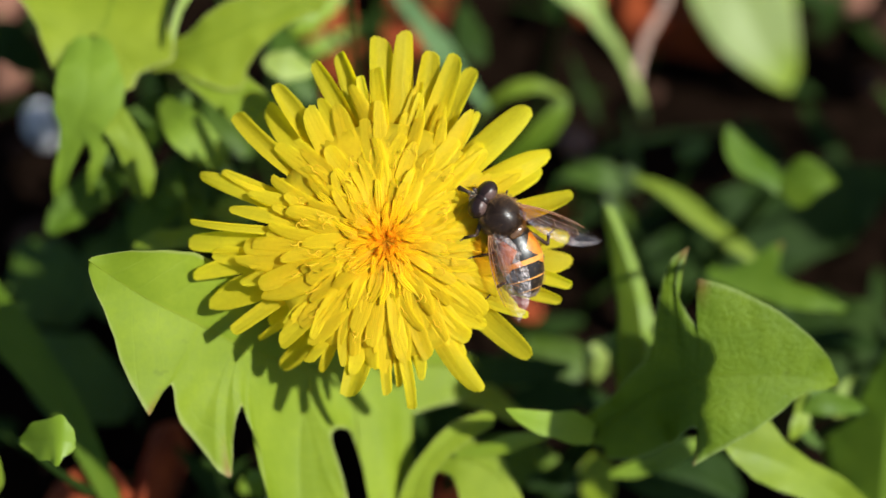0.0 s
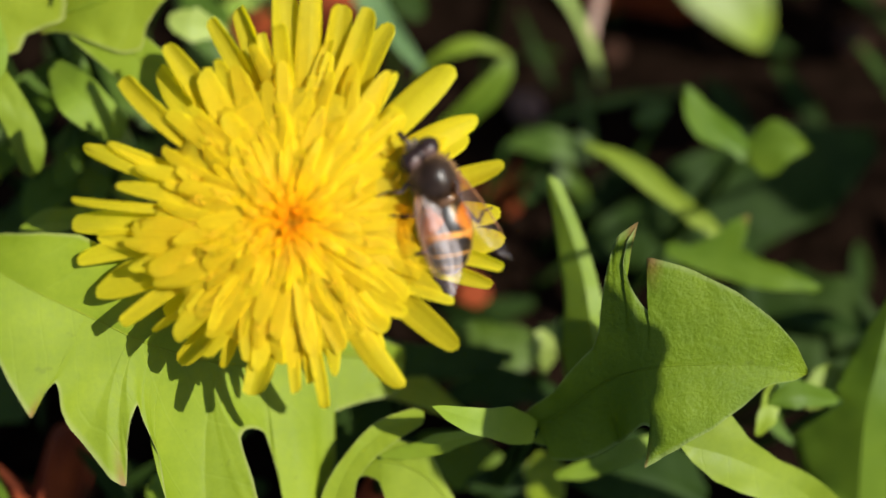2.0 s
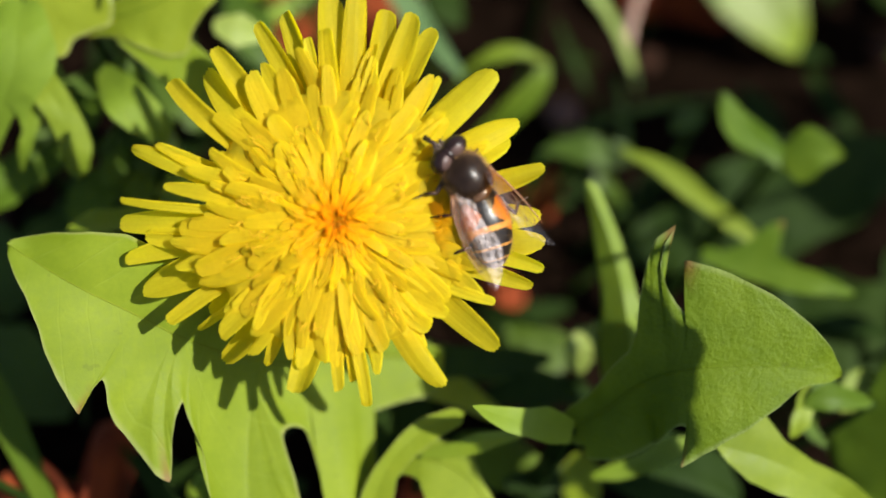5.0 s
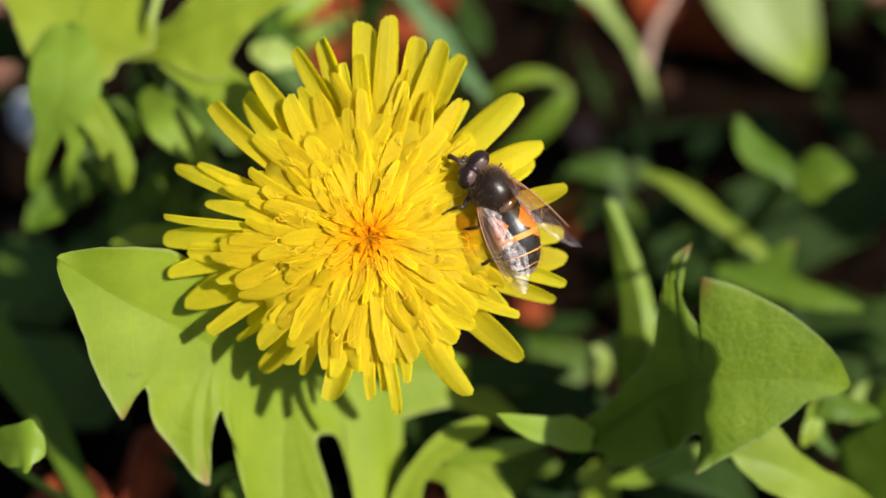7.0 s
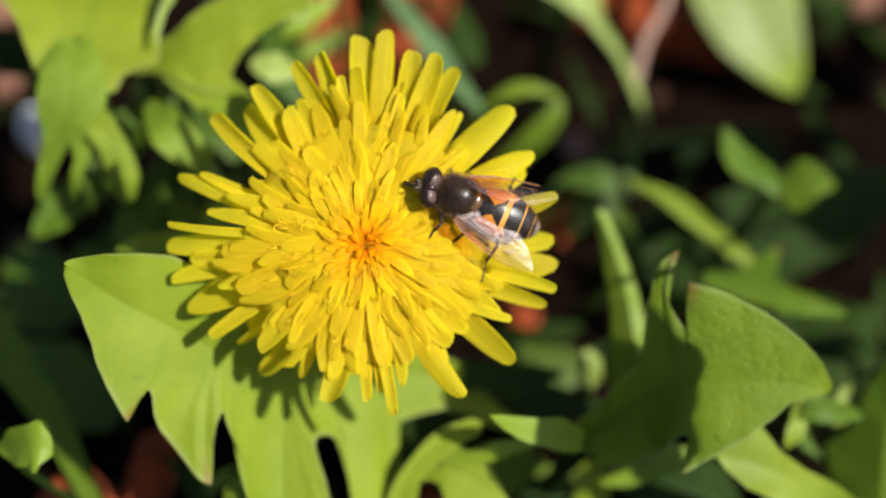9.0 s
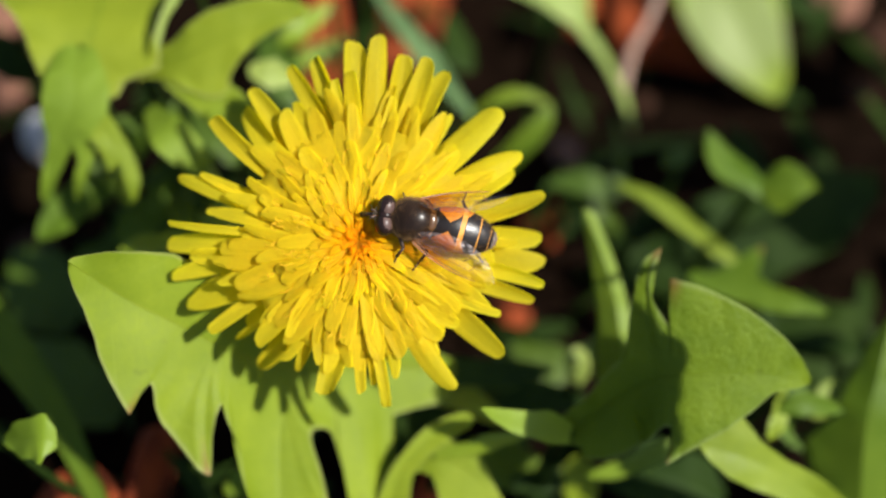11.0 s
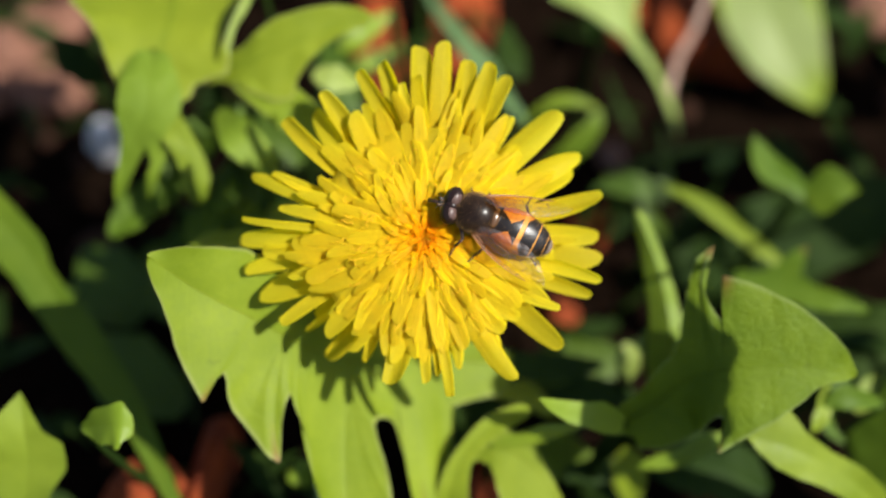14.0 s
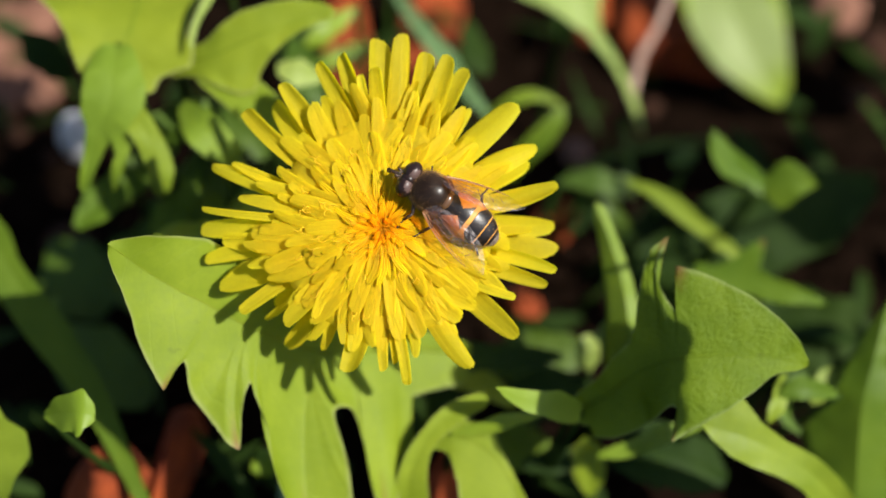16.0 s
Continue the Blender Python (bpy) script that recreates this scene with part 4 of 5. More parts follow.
def stone(name, place, size, mat, label, category, angular=0.0, seed=1, lift=0.3):
    """A rough lump; angular 1 gives a broken shard with flat faces."""
    bm = bmesh.new()
    bmesh.ops.create_icosphere(bm, subdivisions=4, radius=1.0)
    r = random.Random(seed)
    cuts = [(Vector((r.uniform(-1, 1), r.uniform(-1, 1), r.uniform(-1, 1))).normalized(), r.uniform(0.55, 0.8)) for _ in range(9)]
    for v in bm.verts:
        d = v.co.normalized()
        rad = 1.0
        for way, at in cuts:
            c = d.dot(way)
            if c > 0.05:
                rad = min(rad, (at / c) * angular + (1 - angular) * 1.0)
        rad *= 1 + 0.08 * noise.noise(d * 2.2 + Vector((seed, 0, 0))) + 0.03 * noise.noise(d * 9 + Vector((seed, 3, 0)))
        v.co = Vector((d.x * size[0], d.y * size[1], d.z * size[2])) * rad * MM
    me = bpy.data.meshes.new(name)
    bm.to_mesh(me)
    bm.free()
    me.materials.append(mat)
    me.polygons.foreach_set("use_smooth", [True] * len(me.polygons))
    ob = new(name, me)
    ob.matrix_basis = pose(place[0] * MM, place[1] * MM, size[2] * MM * lift, 0, 0, r.uniform(0, 360))
    return tagged(ob, label, category)


CLAY_LABEL = "broken chip of red fired clay lying on soil"


def clay_block(edge, size, turn, seed, label="broken block of red fired clay lying on soil"):
    """A broken block; edge: the middle of its upper front edge."""
    bm = bmesh.new()
    bmesh.ops.create_cube(bm, size=1.0)
    bmesh.ops.subdivide_edges(bm, edges=bm.edges[:], cuts=9, use_grid_fill=True)
    r = Vector((seed * 7.1, seed * 3.3, 0))
    for v in bm.verts:
        p = Vector((v.co.x * size[0], v.co.y * size[1], v.co.z * size[2]))
        worn = sum(abs(c) > 0.44 for c in v.co) >= 2
        p *= 0.965 if worn else 1.0
        p += Vector((noise.noise(p * 0.12 + r), noise.noise(p * 0.12 + r + Vector((9, 0, 0))), noise.noise(p * 0.12 + r + Vector((0, 9, 0))))) * 1.6
        p += Vector((noise.noise(p * 0.6 + r), noise.noise(p * 0.6 - r), noise.noise(p * 0.5 + r))) * 0.35
        v.co = p * MM
    me = bpy.data.meshes.new("clay_block")
    bm.to_mesh(me)
    bm.free()
    me.materials.append(CLAY)
    me.polygons.foreach_set("use_smooth", [True] * len(me.polygons))
    ob = new("clay_block", me)
    t = radians(turn)
    ob.matrix_basis = pose((edge[0] - math.sin(t) * size[1] / 2) * MM, (edge[1] + math.cos(t) * size[1] / 2) * MM, (edge[2] - size[2] / 2) * MM, 0, 0, turn)
    return tagged(ob, label, "shard")


clay_block((43, 68, 7), (17, 26, 9), -4, 1)
clay_block((31, 75, 4), (6, 24, 7), 10, 2)
clay_block((-6.8, 60.4, 4), (7, 20, 9), 8, 3)
clay_block((2.6, 65.1, 5), (7, 20, 10), -10, 4)
stone("clay_shard", (22.9, 38.5, 3), (4, 4.5, 3), CLAY, CLAY_LABEL, "shard", 0.8, 6)
stone("clay_shard", (-37.5, -8.8, 10), (9, 8, 12), CLAY, CLAY_LABEL, "shard", 0.8, 7)
stone("clay_shard", (-29.7, -5, 9), (3, 9, 11), CLAY, CLAY_LABEL, "shard", 0.8, 8)
stone("clay_shard", (6.9, -8.1, 12), (3.2, 3.6, 13), CLAY, CLAY_LABEL, "shard", 0.8, 9)
stone("clay_shard", (18.1, 23.9, 3), (3.4, 3.4, 3), CLAY, CLAY_LABEL, "shard", 0.8, 10)


def undergrowth():
    """Small leaves and blades that cover the soil, shade put into their green, too many and too blurred to tell apart.
    """
    rnd = random.Random(21)
    pieces, along, across, rim = [], [], [], []
    for _ in range(170):
        x, y, z = rnd.uniform(-0.075, 0.085), rnd.uniform(-0.045, 0.10), rnd.uniform(0.001, 0.009)
        length, half = rnd.uniform(5, 15) * MM, rnd.uniform(0.5, 2.0) * MM
        m = pose(x, y, z, rnd.uniform(-35, 35), rnd.uniform(-35, 35), rnd.uniform(0, 360))
        g = []
        for i in range(6):
            t = i / 5
            h = half * math.sin(math.pi * min(1, t * 0.9 + 0.06)) ** 0.8
            g.append([tuple(m @ Vector((t * length, k * h, 0.18 * length * t * (1 - t) + abs(k) * h * 0.25))) for k in (-1, 0, 1)])
            for k in (0.9, 0, 0.9):
                along.append(t * length / MM)
                across.append(k * h / MM)
                rim.append(k)
        for lst in (along, across, rim):
            lst += lst[-18:]
        g = np.array(g)
        d = np.zeros_like(g)
        d[:, :, 2] = 0.00015
        v, f = shell(g, d)
        pieces.append((v, [tuple(reversed(q)) for q in f]))
    tagged(new("undergrowth", mesh("undergrowth", *joined(pieces), SHADE_DARK, attrs={"along": along, "across": across, "rim": rim}, sharp=60)),
           "tangle of small weeds over the soil, coloured dark for shade", "weeds", kind="stuff")


undergrowth()
stone("pebble", (75, 72, 4), (4, 4, 3), BROWN_STONE, "brown weathered pebble on the soil", "stone", 0.3, 11)
stone("pebble", (71.5, 62, 2), (2.4, 2.4, 2), BROWN_STONE, "brown weathered pebble on the soil", "stone", 0.3, 12)
stone("pebble", (27.2, 51.5, 3), (2.6, 2.4, 2.2), PINK_STONE, "pinkish brown weathered pebble on the soil", "stone", 0.3, 13)
SMALL = "small brown crumb of soil or stone"
stone("pebble", (-61.1, 67.6, 3), (3.4, 3, 2.4), BROWN_STONE, SMALL, "stone", 0.4, 14)
stone("pebble", (-57.7, 62.6, 3), (2.2, 2.6, 1.8), BROWN_STONE, SMALL, "stone", 0.4, 21)
stone("pebble", (-61.7, 59.7, 3), (2.8, 2.2, 2), BROWN_STONE, SMALL, "stone", 0.4, 22)
stone("pebble", (-58.4, 54.8, 3), (1.8, 1.6, 1.4), BROWN_STONE, SMALL, "stone", 0.4, 23)
stone("pebble", (-52.8, 50.5, 3), (1.7, 1.5, 1.3), BROWN_STONE, SMALL, "stone", 0.4, 24)
stone("pebble", (-57.2, 71.7, 3), (2.4, 2.0, 1.6), BROWN_STONE, SMALL, "stone", 0.4, 25)
stone("pebble", (39, 60.7, 3), (1.8, 1.6, 1.2), BROWN_STONE, SMALL, "stone", 0.4, 27)
stone("pebble", (-48.3, 34, 3), (4, 4, 3), BROWN_STONE, "brown weathered pebble on the soil", "stone", 0.3, 15)
stone("pebble", (-49.6, 53.8, 9), (1.15, 2.4, 5.5), WHITE_STONE, "smooth whitish pebble on the soil", "stone", 0.0, 16)


def twig(label, points, thick):
    """A dry crooked twig; points in the bloom's frame."""
    foot = Vector(points[0])
    path = [(Vector(spline([np.array(q, float) for q in points], (len(points) - 1) * i / 14)[0]) - foot) * MM for i in range(15)]
    ob = new("twig", mesh("twig", *tube(path, [thick * MM * (1 - 0.35 * i / 14 + 0.08 * math.sin(i * 2.1)) for i in range(15)], 9), TWIG))
    ob.matrix_basis = FRAME @ Matrix.Translation(foot * MM)
    return tagged(ob, label, "twig")


twig("dry pinkish brown twig leaning over red clay", [(34.6, 22.2, -66.0), (36.0, 28.1, -65.0), (38.5, 32.7, -65.0), (41.1, 39.2, -66.0)], 0.8)
CLOD = "crumbly clod of soil in a brown lightened for the sun"
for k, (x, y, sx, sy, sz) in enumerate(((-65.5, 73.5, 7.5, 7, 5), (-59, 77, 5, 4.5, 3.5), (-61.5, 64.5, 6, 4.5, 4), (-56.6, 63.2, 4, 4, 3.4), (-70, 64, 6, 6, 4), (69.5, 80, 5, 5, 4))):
    stone("soil_clod", (x, y, 0), (sx, sy, sz), SUNLIT_SOIL, CLOD, "soil clod", 0.35, 40 + k)


# ---- dandelion ----
def petal(tip, width, base_r, base_w, arch, twist, curl, rows=14, cols=7, blunt=0.5, bend=0.0, droop=0.0, ripple=0.0, slant=0.0):
    """One ray floret, from its foot in the head to its notched tip. bend: to the side; droop: of its last third; blunt: width of the tip; slant: of its end."""
    r = math.hypot(tip[0], tip[1])
    out = np.array([tip[0] / r, tip[1] / r, 0.0])
    side = np.array([-out[1], out[0], 0.0])
    p0 = out * base_r + (0, 0, base_w)
    p1 = out * (0.5 * r) + (0, 0, tip[2] + arch) + side * bend
    p2 = np.array(tip[:3], float)
    grid, across = [], []
    for i in range(rows):
        a = i / (rows - 1)
        c = p0 * (1 - a) ** 2 + p1 * 2 * a * (1 - a) + p2 * a * a
        d = (p1 - p0) * (1 - a) + (p2 - p1) * a
        d = d / np.linalg.norm(d)
        tw = twist * a
        b = side * math.cos(tw) + np.cross(d, side) * math.sin(tw)
        up = np.cross(d, b)
        up = up * (1 if up[2] > 0 else -1)
        c = c + side * bend * 0.22 * math.sin(a * 6.0 + slant * 9) * a
        c = c + up * (ripple * math.sin(a * 8 + bend * 5) * a - droop * max(0, a - 0.62) ** 2 * 7)
        half = width / 2 * (0.34 + 0.66 * math.sin(min(1, a / 0.7) * math.pi / 2) ** 1.2) * (1 - (1 - blunt) * (max(0, a - 0.62) / 0.38) ** 3.2)
        row = []
        for j in range(cols):
            x = j / (cols - 1) * 2 - 1
            # one edge rolls up more than the other
            fold = curl * (1 + 1.8 * slant * x) * (1 - 0.35 * a) * half * (abs(x) ** 1.6 - 0.4)
            q = c + b * x * half * (1 - 0.12 * abs(curl)) + up * (fold + 0.045 * math.cos(x * 9.4) * min(1, a * 2))
            last = max(0, (a - 0.8) / 0.2)
            q = q - d * (0.17 + 0.16 * (1 - blunt)) * width * abs(x) ** 3.0 * last**2 + d * slant * x * half * last
            if i == rows - 1:
                q = q + d * (0.05 if j % 2 == 0 else -0.06 - 0.05 * math.sin(j * 3 + bend * 20)) * min(1, width / 1.8)
            row.append(q * MM)
            across.append(x * half)
        grid.append(row)
    g = np.array(grid)
    down = np.zeros_like(g)
    down[:, :, 2] = 0.09 * MM
    v, f = shell(g, down)
    return mesh("petal", v, [tuple(reversed(q)) for q in f], PETAL, attrs={"across": across + across}, sharp=60)


UPPER_PETALS = [(-7.5, 20.1, -6, 2), (-5, 21, -6, 2.3), (-0.9, 22.8, -5.5, 2.8), (2.2, 23.4, -5, 2.3), (4.9, 21.1, -5.5, 2.5), (8, 20.5, -5, 2.3), (9.7, 19.5, -6, 2.3), (10.6, 14.3, -4.5, 1.2), (15.4, 15.3, -4.5, 2.9), (18.4, 10.1, -4.5, 2.5), (17.3, 8.4, -6, 2.6), (20.8, 4.7, -5.5, 2.1), (20.6, 0.9, -7, 2.7), (20.9, -2.4, -6.5, 2.8), (20.5, -5.2, -5.5, 1.6)]
LOWER_PETALS = [(19.6, -6.7, -6, 1.8), (15.6, -8.3, -4, 1.1), (16, -12.9, -4.5, 2.5), (10.4, -16.5, -4, 2.2), (7.9, -13.4, -4.5, 2.2), (3.4, -18.7, -3.6, 1.2), (3.6, -14.5, -5, 1.3), (0.3, -16.9, -4, 1.2), (-1.1, -13.1, -4.5, 1.2), (-3.6, -17.1, -4, 2.5), (-7.3, -14.7, -5, 1.3), (-11.3, -14.8, -7, 2.2)]
LEFT_PETALS = [(-14.3, -11.2, -6, 0.9), (-13, -9.3, -7, 2.6), (-17.1, -9.9, -5, 1.5), (-19.8, -7, -6, 3.2), (-21.4, -3.7, -6, 1.9), (-19.3, -1.7, -4.5, 2.1), (-22.1, -0.4, -5.5, 2.3), (-21.5, 2.2, -3.5, 0.9), (-20.8, 7.6, -5, 1.8), (-18, 8.2, -4.5, 1.5), (-17.1, 14, -4.5, 1.9), (-13.7, 15, -6, 2.5), (-12.2, 17.4, -5.5, 2.2), (-2.9, 18.3, -4.5, 1.1), (-1.1, 19.2, -3.8, 1.8), (3.7, 17.9, -3.8, 1.5)]


def dandelion():
    head = thing("dandelion", FRAME, "open yellow dandelion bloom on a short stem among its leaves", "flower")
    rnd = random.Random(4)
    for ring in (UPPER_PETALS, LOWER_PETALS, LEFT_PETALS):
        for u, v, w, width in ring:
            part("petal", petal((u, v, w), width * 1.22, 2.0, -7.5, rnd.uniform(0.9, 2.0), rnd.uniform(-0.55, 0.55), rnd.choice((-0.35, 0.2, 0.4, 0.6, 0.85)), rows=20, cols=9, blunt=rnd.uniform(0.55, 0.8), bend=rnd.uniform(-1.2, 1.2), droop=rnd.uniform(-0.8, 1.1), ripple=rnd.uniform(0.08, 0.34), slant=rnd.uniform(-0.45, 0.45)), head)
    # inner florets lie in a ragged mop over a shallow dome
    dome = lambda r: -1.0 - 3.6 * (r / 21) ** 1.5
    inner = []
    for count, rad, width in ((24, 0.86, 1.9), (26, 0.77, 1.95), (28, 0.68, 1.9), (30, 0.59, 1.75), (30, 0.50, 1.55), (30, 0.42, 1.3), (32, 0.34, 1.05), (32, 0.26, 0.85), (30, 0.19, 0.6), (28, 0.13, 0.45), (20, 0.08, 0.34)):
        for k in range(count):
            a = 2 * math.pi * (k + rnd.uniform(-0.6, 0.6)) / count + rad * 9
            r = 21 * rad * rnd.uniform(0.78, 1.18)
            r = min(r, (13.8 if math.sin(a) < -0.35 else 15.0) + 3.5 * rnd.random())
            squash = 0.94 if math.sin(a) < 0 else 0.98
            tip = (r * math.cos(a) * 0.97, r * math.sin(a) * squash, dome(r) + rnd.uniform(-0.3, 0.35))
            me = petal(tip, width * rnd.uniform(0.7, 1.35), r * 0.2, dome(r * 0.2) - 1.0 + 0.3 * rad, rnd.uniform(0.2, 0.65), rnd.uniform(-0.5, 0.5), rnd.uniform(-0.3, 0.4), rows=11, cols=7, blunt=rnd.uniform(0.5, 0.85), bend=rnd.uniform(-1.6, 1.6) * (0.35 + rad), droop=rnd.uniform(-0.2, 0.6), ripple=rnd.uniform(0, 0.15), slant=rnd.uniform(-0.5, 0.5))
            if rad > 0.30:
                part("petal", me, head)
            else:
                inner.append(me)
    # the innermost florets, too small and many to tell apart
    bm = bmesh.new()
    for me in inner:
        bm.from_mesh(me)
        bpy.data.meshes.remove(me)
    core = bpy.data.meshes.new("floret_core")
    bm.to_mesh(core)
    bm.free()
    core.materials.append(PETAL)
    tagged(part("floret_core", core, head), "short orange-yellow florets in the middle", kind="stuff")
    # the packed floret bed that fills the head between the straps
    bed = []
    for i in range(12):
        r = 13.0 * i / 11 + 0.01
        bed.append([(r * math.cos(2 * math.pi * j / 40), r * math.sin(2 * math.pi * j / 40), -1.25 - 4.2 * (r / 21) ** 1.4 + 0.2 * math.sin(j * 2.4 + i)) for j in range(41)])
    bed = np.array(bed) * MM
    down = np.zeros_like(bed)
    down[:, :, 2] = 0.003
    part("floret_bed", mesh("floret_bed", *shell(bed, down), PETAL, attrs={"across": [math.sin(k * 1.7) for k in range(12 * 41 * 2)]}), head, "densely packed floret bases")
    # forked, curled stigmas standing between the florets
    for k in range(64):
        a, r = rnd.uniform(0, 2 * math.pi), 21 * math.sqrt(rnd.uniform(0.004, 0.30))
        w = dome(r) + 0.35
        lean = rnd.uniform(-0.9, 0.9)
        foot = Vector((r * 0.8 * math.cos(a), r * 0.8 * math.sin(a), w - 3))
        top = Vector((r * math.cos(a) - lean * math.sin(a), r * math.sin(a) + lean * math.cos(a), w + rnd.uniform(-0.1, 0.4)))
        way, size, turns = a + rnd.uniform(-1.4, 1.4), rnd.uniform(0.4, 0.9), rnd.uniform(1.2, 3.0)
        pieces = [tube([foot * MM, (foot.lerp(top, 0.6) + Vector((0, 0, 0.3))) * MM, top * MM], [0.00005] * 3, 5)]
        out = Vector((math.cos(way), math.sin(way), 0.15))
        for sgn in (1, -1) if k % 3 == 0 else (1 if k % 2 else -1,):
            side = Vector((-math.sin(way) * sgn, math.cos(way) * sgn, 0.2))
            curl = [(top + (out * math.sin(turns * i / 11) + side * (1 - math.cos(turns * i / 11))) * size * (1 - 0.03 * i)) * MM for i in range(12)]
            pieces.append(tube(curl, [0.00004 - 0.0000015 * i for i in range(12)], 5))
        part("stigma", mesh("stigma", *joined(pieces), STIGMA), head)
    # green cup, bracts and stem below
    cup = [(0, 0, -16), (0, 0, -14), (0, 0, -11), (0, 0, -8.5)]
    part("flower_cup", mesh("flower_cup", *tube([Vector(c) * MM for c in cup], [0.003, 0.0062, 0.0066, 0.0045], 20), BRACT), head, "green cup under the petals")
    for k in range(14):
        a = 2 * math.pi * k / 14
        g = []
        for i in range(6):
            t = i / 5
            c = np.array([math.cos(a) * (5.5 + 5 * t), math.sin(a) * (5.5 + 5 * t), -14 - 3.0 * t * t])
            s = np.array([-math.sin(a), math.cos(a), 0]) * 1.1 * (1 - t) ** 0.7
            g.append([c - s, c + (0, 0, 0.2), c + s])
        g = np.array(g) * MM
        d = np.zeros_like(g)
        d[:, :, 2] = 0.0002
        part("bract", mesh("bract", *shell(g, d), BRACT), head)
    inv = FRAME.inverted()
    start, end = FRAME @ Vector((0, 0, -0.015)), Vector((0.004, 0.012, -0.003))
    stem = [inv @ start.lerp(end, i / 8) for i in range(9)]
    part("stem", mesh("stem", *tube(stem, [0.0019] * 9, 12), STEM), head, "hollow pale reddish-green flower stem")
    return head


bloom = dandelion()
# the place that the lens is focused on
focus = new("focus_point")
focus.empty_display_size = 0.002
cam.data.dof.focus_object = focus


# ---- hoverfly ----
def blob(rx, ry, rz, n=28, k=20, shape=None):
    """A closed round body; shape(x, y, z) may move a unit-sphere point. Along x."""
    verts, faces = [], []
    for i in range(k + 1):
        a = math.pi * i / k
        for j in range(n):
            b = 2 * math.pi * j / n
            x, y, z = math.cos(a), math.sin(a) * math.cos(b), math.sin(a) * math.sin(b)
            if shape:
                x, y, z = shape(x, y, z)
            verts.append((x * rx * MM, y * ry * MM, z * rz * MM))
    for i in range(k):
        for j in range(n):
            p, q = i * n + j, i * n + (j + 1) % n
            faces.append((p, p + n, q + n, q))
    return verts, faces


def moved(piece, m):
    v, f = piece
    return [m @ Vector(p) for p in v], f


def hairs(count, on, length, seed, width=0.035):
    """Fine tapered hairs on a body; on(rnd) gives a foot and a way."""
    rnd = random.Random(seed)
    verts, faces = [], []
    for _ in range(count):
        foot, way = on(rnd)
        way = (way + Vector((rnd.uniform(-0.5, 0.2), rnd.uniform(-0.35, 0.35), rnd.uniform(-0.2, 0.3)))).normalized()
        x = way.orthogonal().normalized() * width
        y = way.cross(x).normalized() * width
        tip = foot + way * length * rnd.uniform(0.6, 1.25)
        k = len(verts)
        verts += [(foot + x) * MM, (foot - x * 0.5 + y) * MM, (foot - x * 0.5 - y) * MM, tip * MM]
        faces += [(k, k + 1, k + 3), (k + 1, k + 2, k + 3), (k + 2, k, k + 3)]
    return verts, faces


def wing_mesh(sign):
    """Membrane and veins of a wing, from its root along +x; its stiff front edge lies on the side of sign."""
    length = 10.3
    front = lambda t: 0.35 + 1.15 * math.sin(math.pi * min(1, t * 0.9 + 0.06)) ** 0.8 * (1 - 0.25 * t)
    back = lambda t: 0.25 + 2.3 * math.sin(math.pi * min(1, t * 0.86 + 0.08)) ** 0.9
    end = lambda t: math.sqrt(max(0.0, 1 - max(0, (t - 0.72) / 0.28) ** 2.2))
    rows, cols = 30, 12
    grid = []
    for i in range(rows):
        t = i / (rows - 1)
        row = []
        for j in range(cols):
            f = j / (cols - 1)
            y = (front(t) * (1 - f) - back(t) * f) * max(0.03, end(t))
            z = 0.12 * math.sin(f * 11) * math.sin(math.pi * t) - 0.10 * f * t
            row.append((t * length * MM, sign * y * MM, z * MM))
        grid.append(row)
    g = np.array(grid)
    membrane = ([tuple(p) for p in g.reshape(-1, 3)], [(i * cols + j, i * cols + j + 1, (i + 1) * cols + j + 1, (i + 1) * cols + j) for i in range(rows - 1) for j in range(cols - 1)])
    hind = [j / (cols - 1) for i in range(rows) for j in range(cols)]
    veins = []
    for f, r0, last in ((0.0, 0.08, 0.84), (0.13, 0.05, 0.80), (0.30, 0.035, 0.80), (0.47, 0.03, 0.76), (0.66, 0.025, 0.66), (0.85, 0.025, 0.5)):
        pts = [Vector(g[int(i * last)][int(round(f * (cols - 1) * min(1, 0.35 + i / 18)))]) + Vector((0, 0, 0.00002)) for i in range(0, rows, 2)]
        veins.append(tube(pts, [r0 * MM * (1 - 0.6 * i / len(pts)) for i in range(len(pts))], 5))
    for i0, f0, f1 in ((12, 0.30, 0.47), (17, 0.47, 0.66), (20, 0.30, 0.47)):
        veins.append(tube([Vector(g[i0][int(f0 * 11)]), Vector(g[i0 + 1][int(f1 * 11)])], [0.00004, 0.00004], 5))
    return membrane, veins, hind


def leg_mesh(pts, thick):
    pieces = [tube([Vector(p) * MM for p in pts[:2]], [thick * 1.25 * MM, thick * 0.85 * MM], 8),
              tube([Vector(p) * MM for p in pts[1:3]], [thick * 0.7 * MM, thick * 0.8 * MM], 8)]
    a, b = Vector(pts[2]), Vector(pts[3])
    for i in range(4):
        pieces.append(tube([a.lerp(b, i / 4) * MM, a.lerp(b, (i + 0.9) / 4) * MM], [thick * 0.38 * MM, thick * 0.48 * MM], 6))
    return joined(pieces)


def wing_pose(side, spread, roll=14.0, lift=3.0):
    """spread: degrees out from the body; roll: how far the front edge hangs; lift: below the root line."""
    return pose(-0.5 * MM, side * 1.95 * MM, 1.1 * MM, 0, 0, 180 - side * spread) @ pose(0, 0, 0, side * roll, lift, 0)


def head_pose(turn):
    return pose(2.3 * MM, 0, 0, 0, 0, turn)


def abdomen_pose(turn):
    return pose(-1.9 * MM, 0, 0, 0, 0, turn)


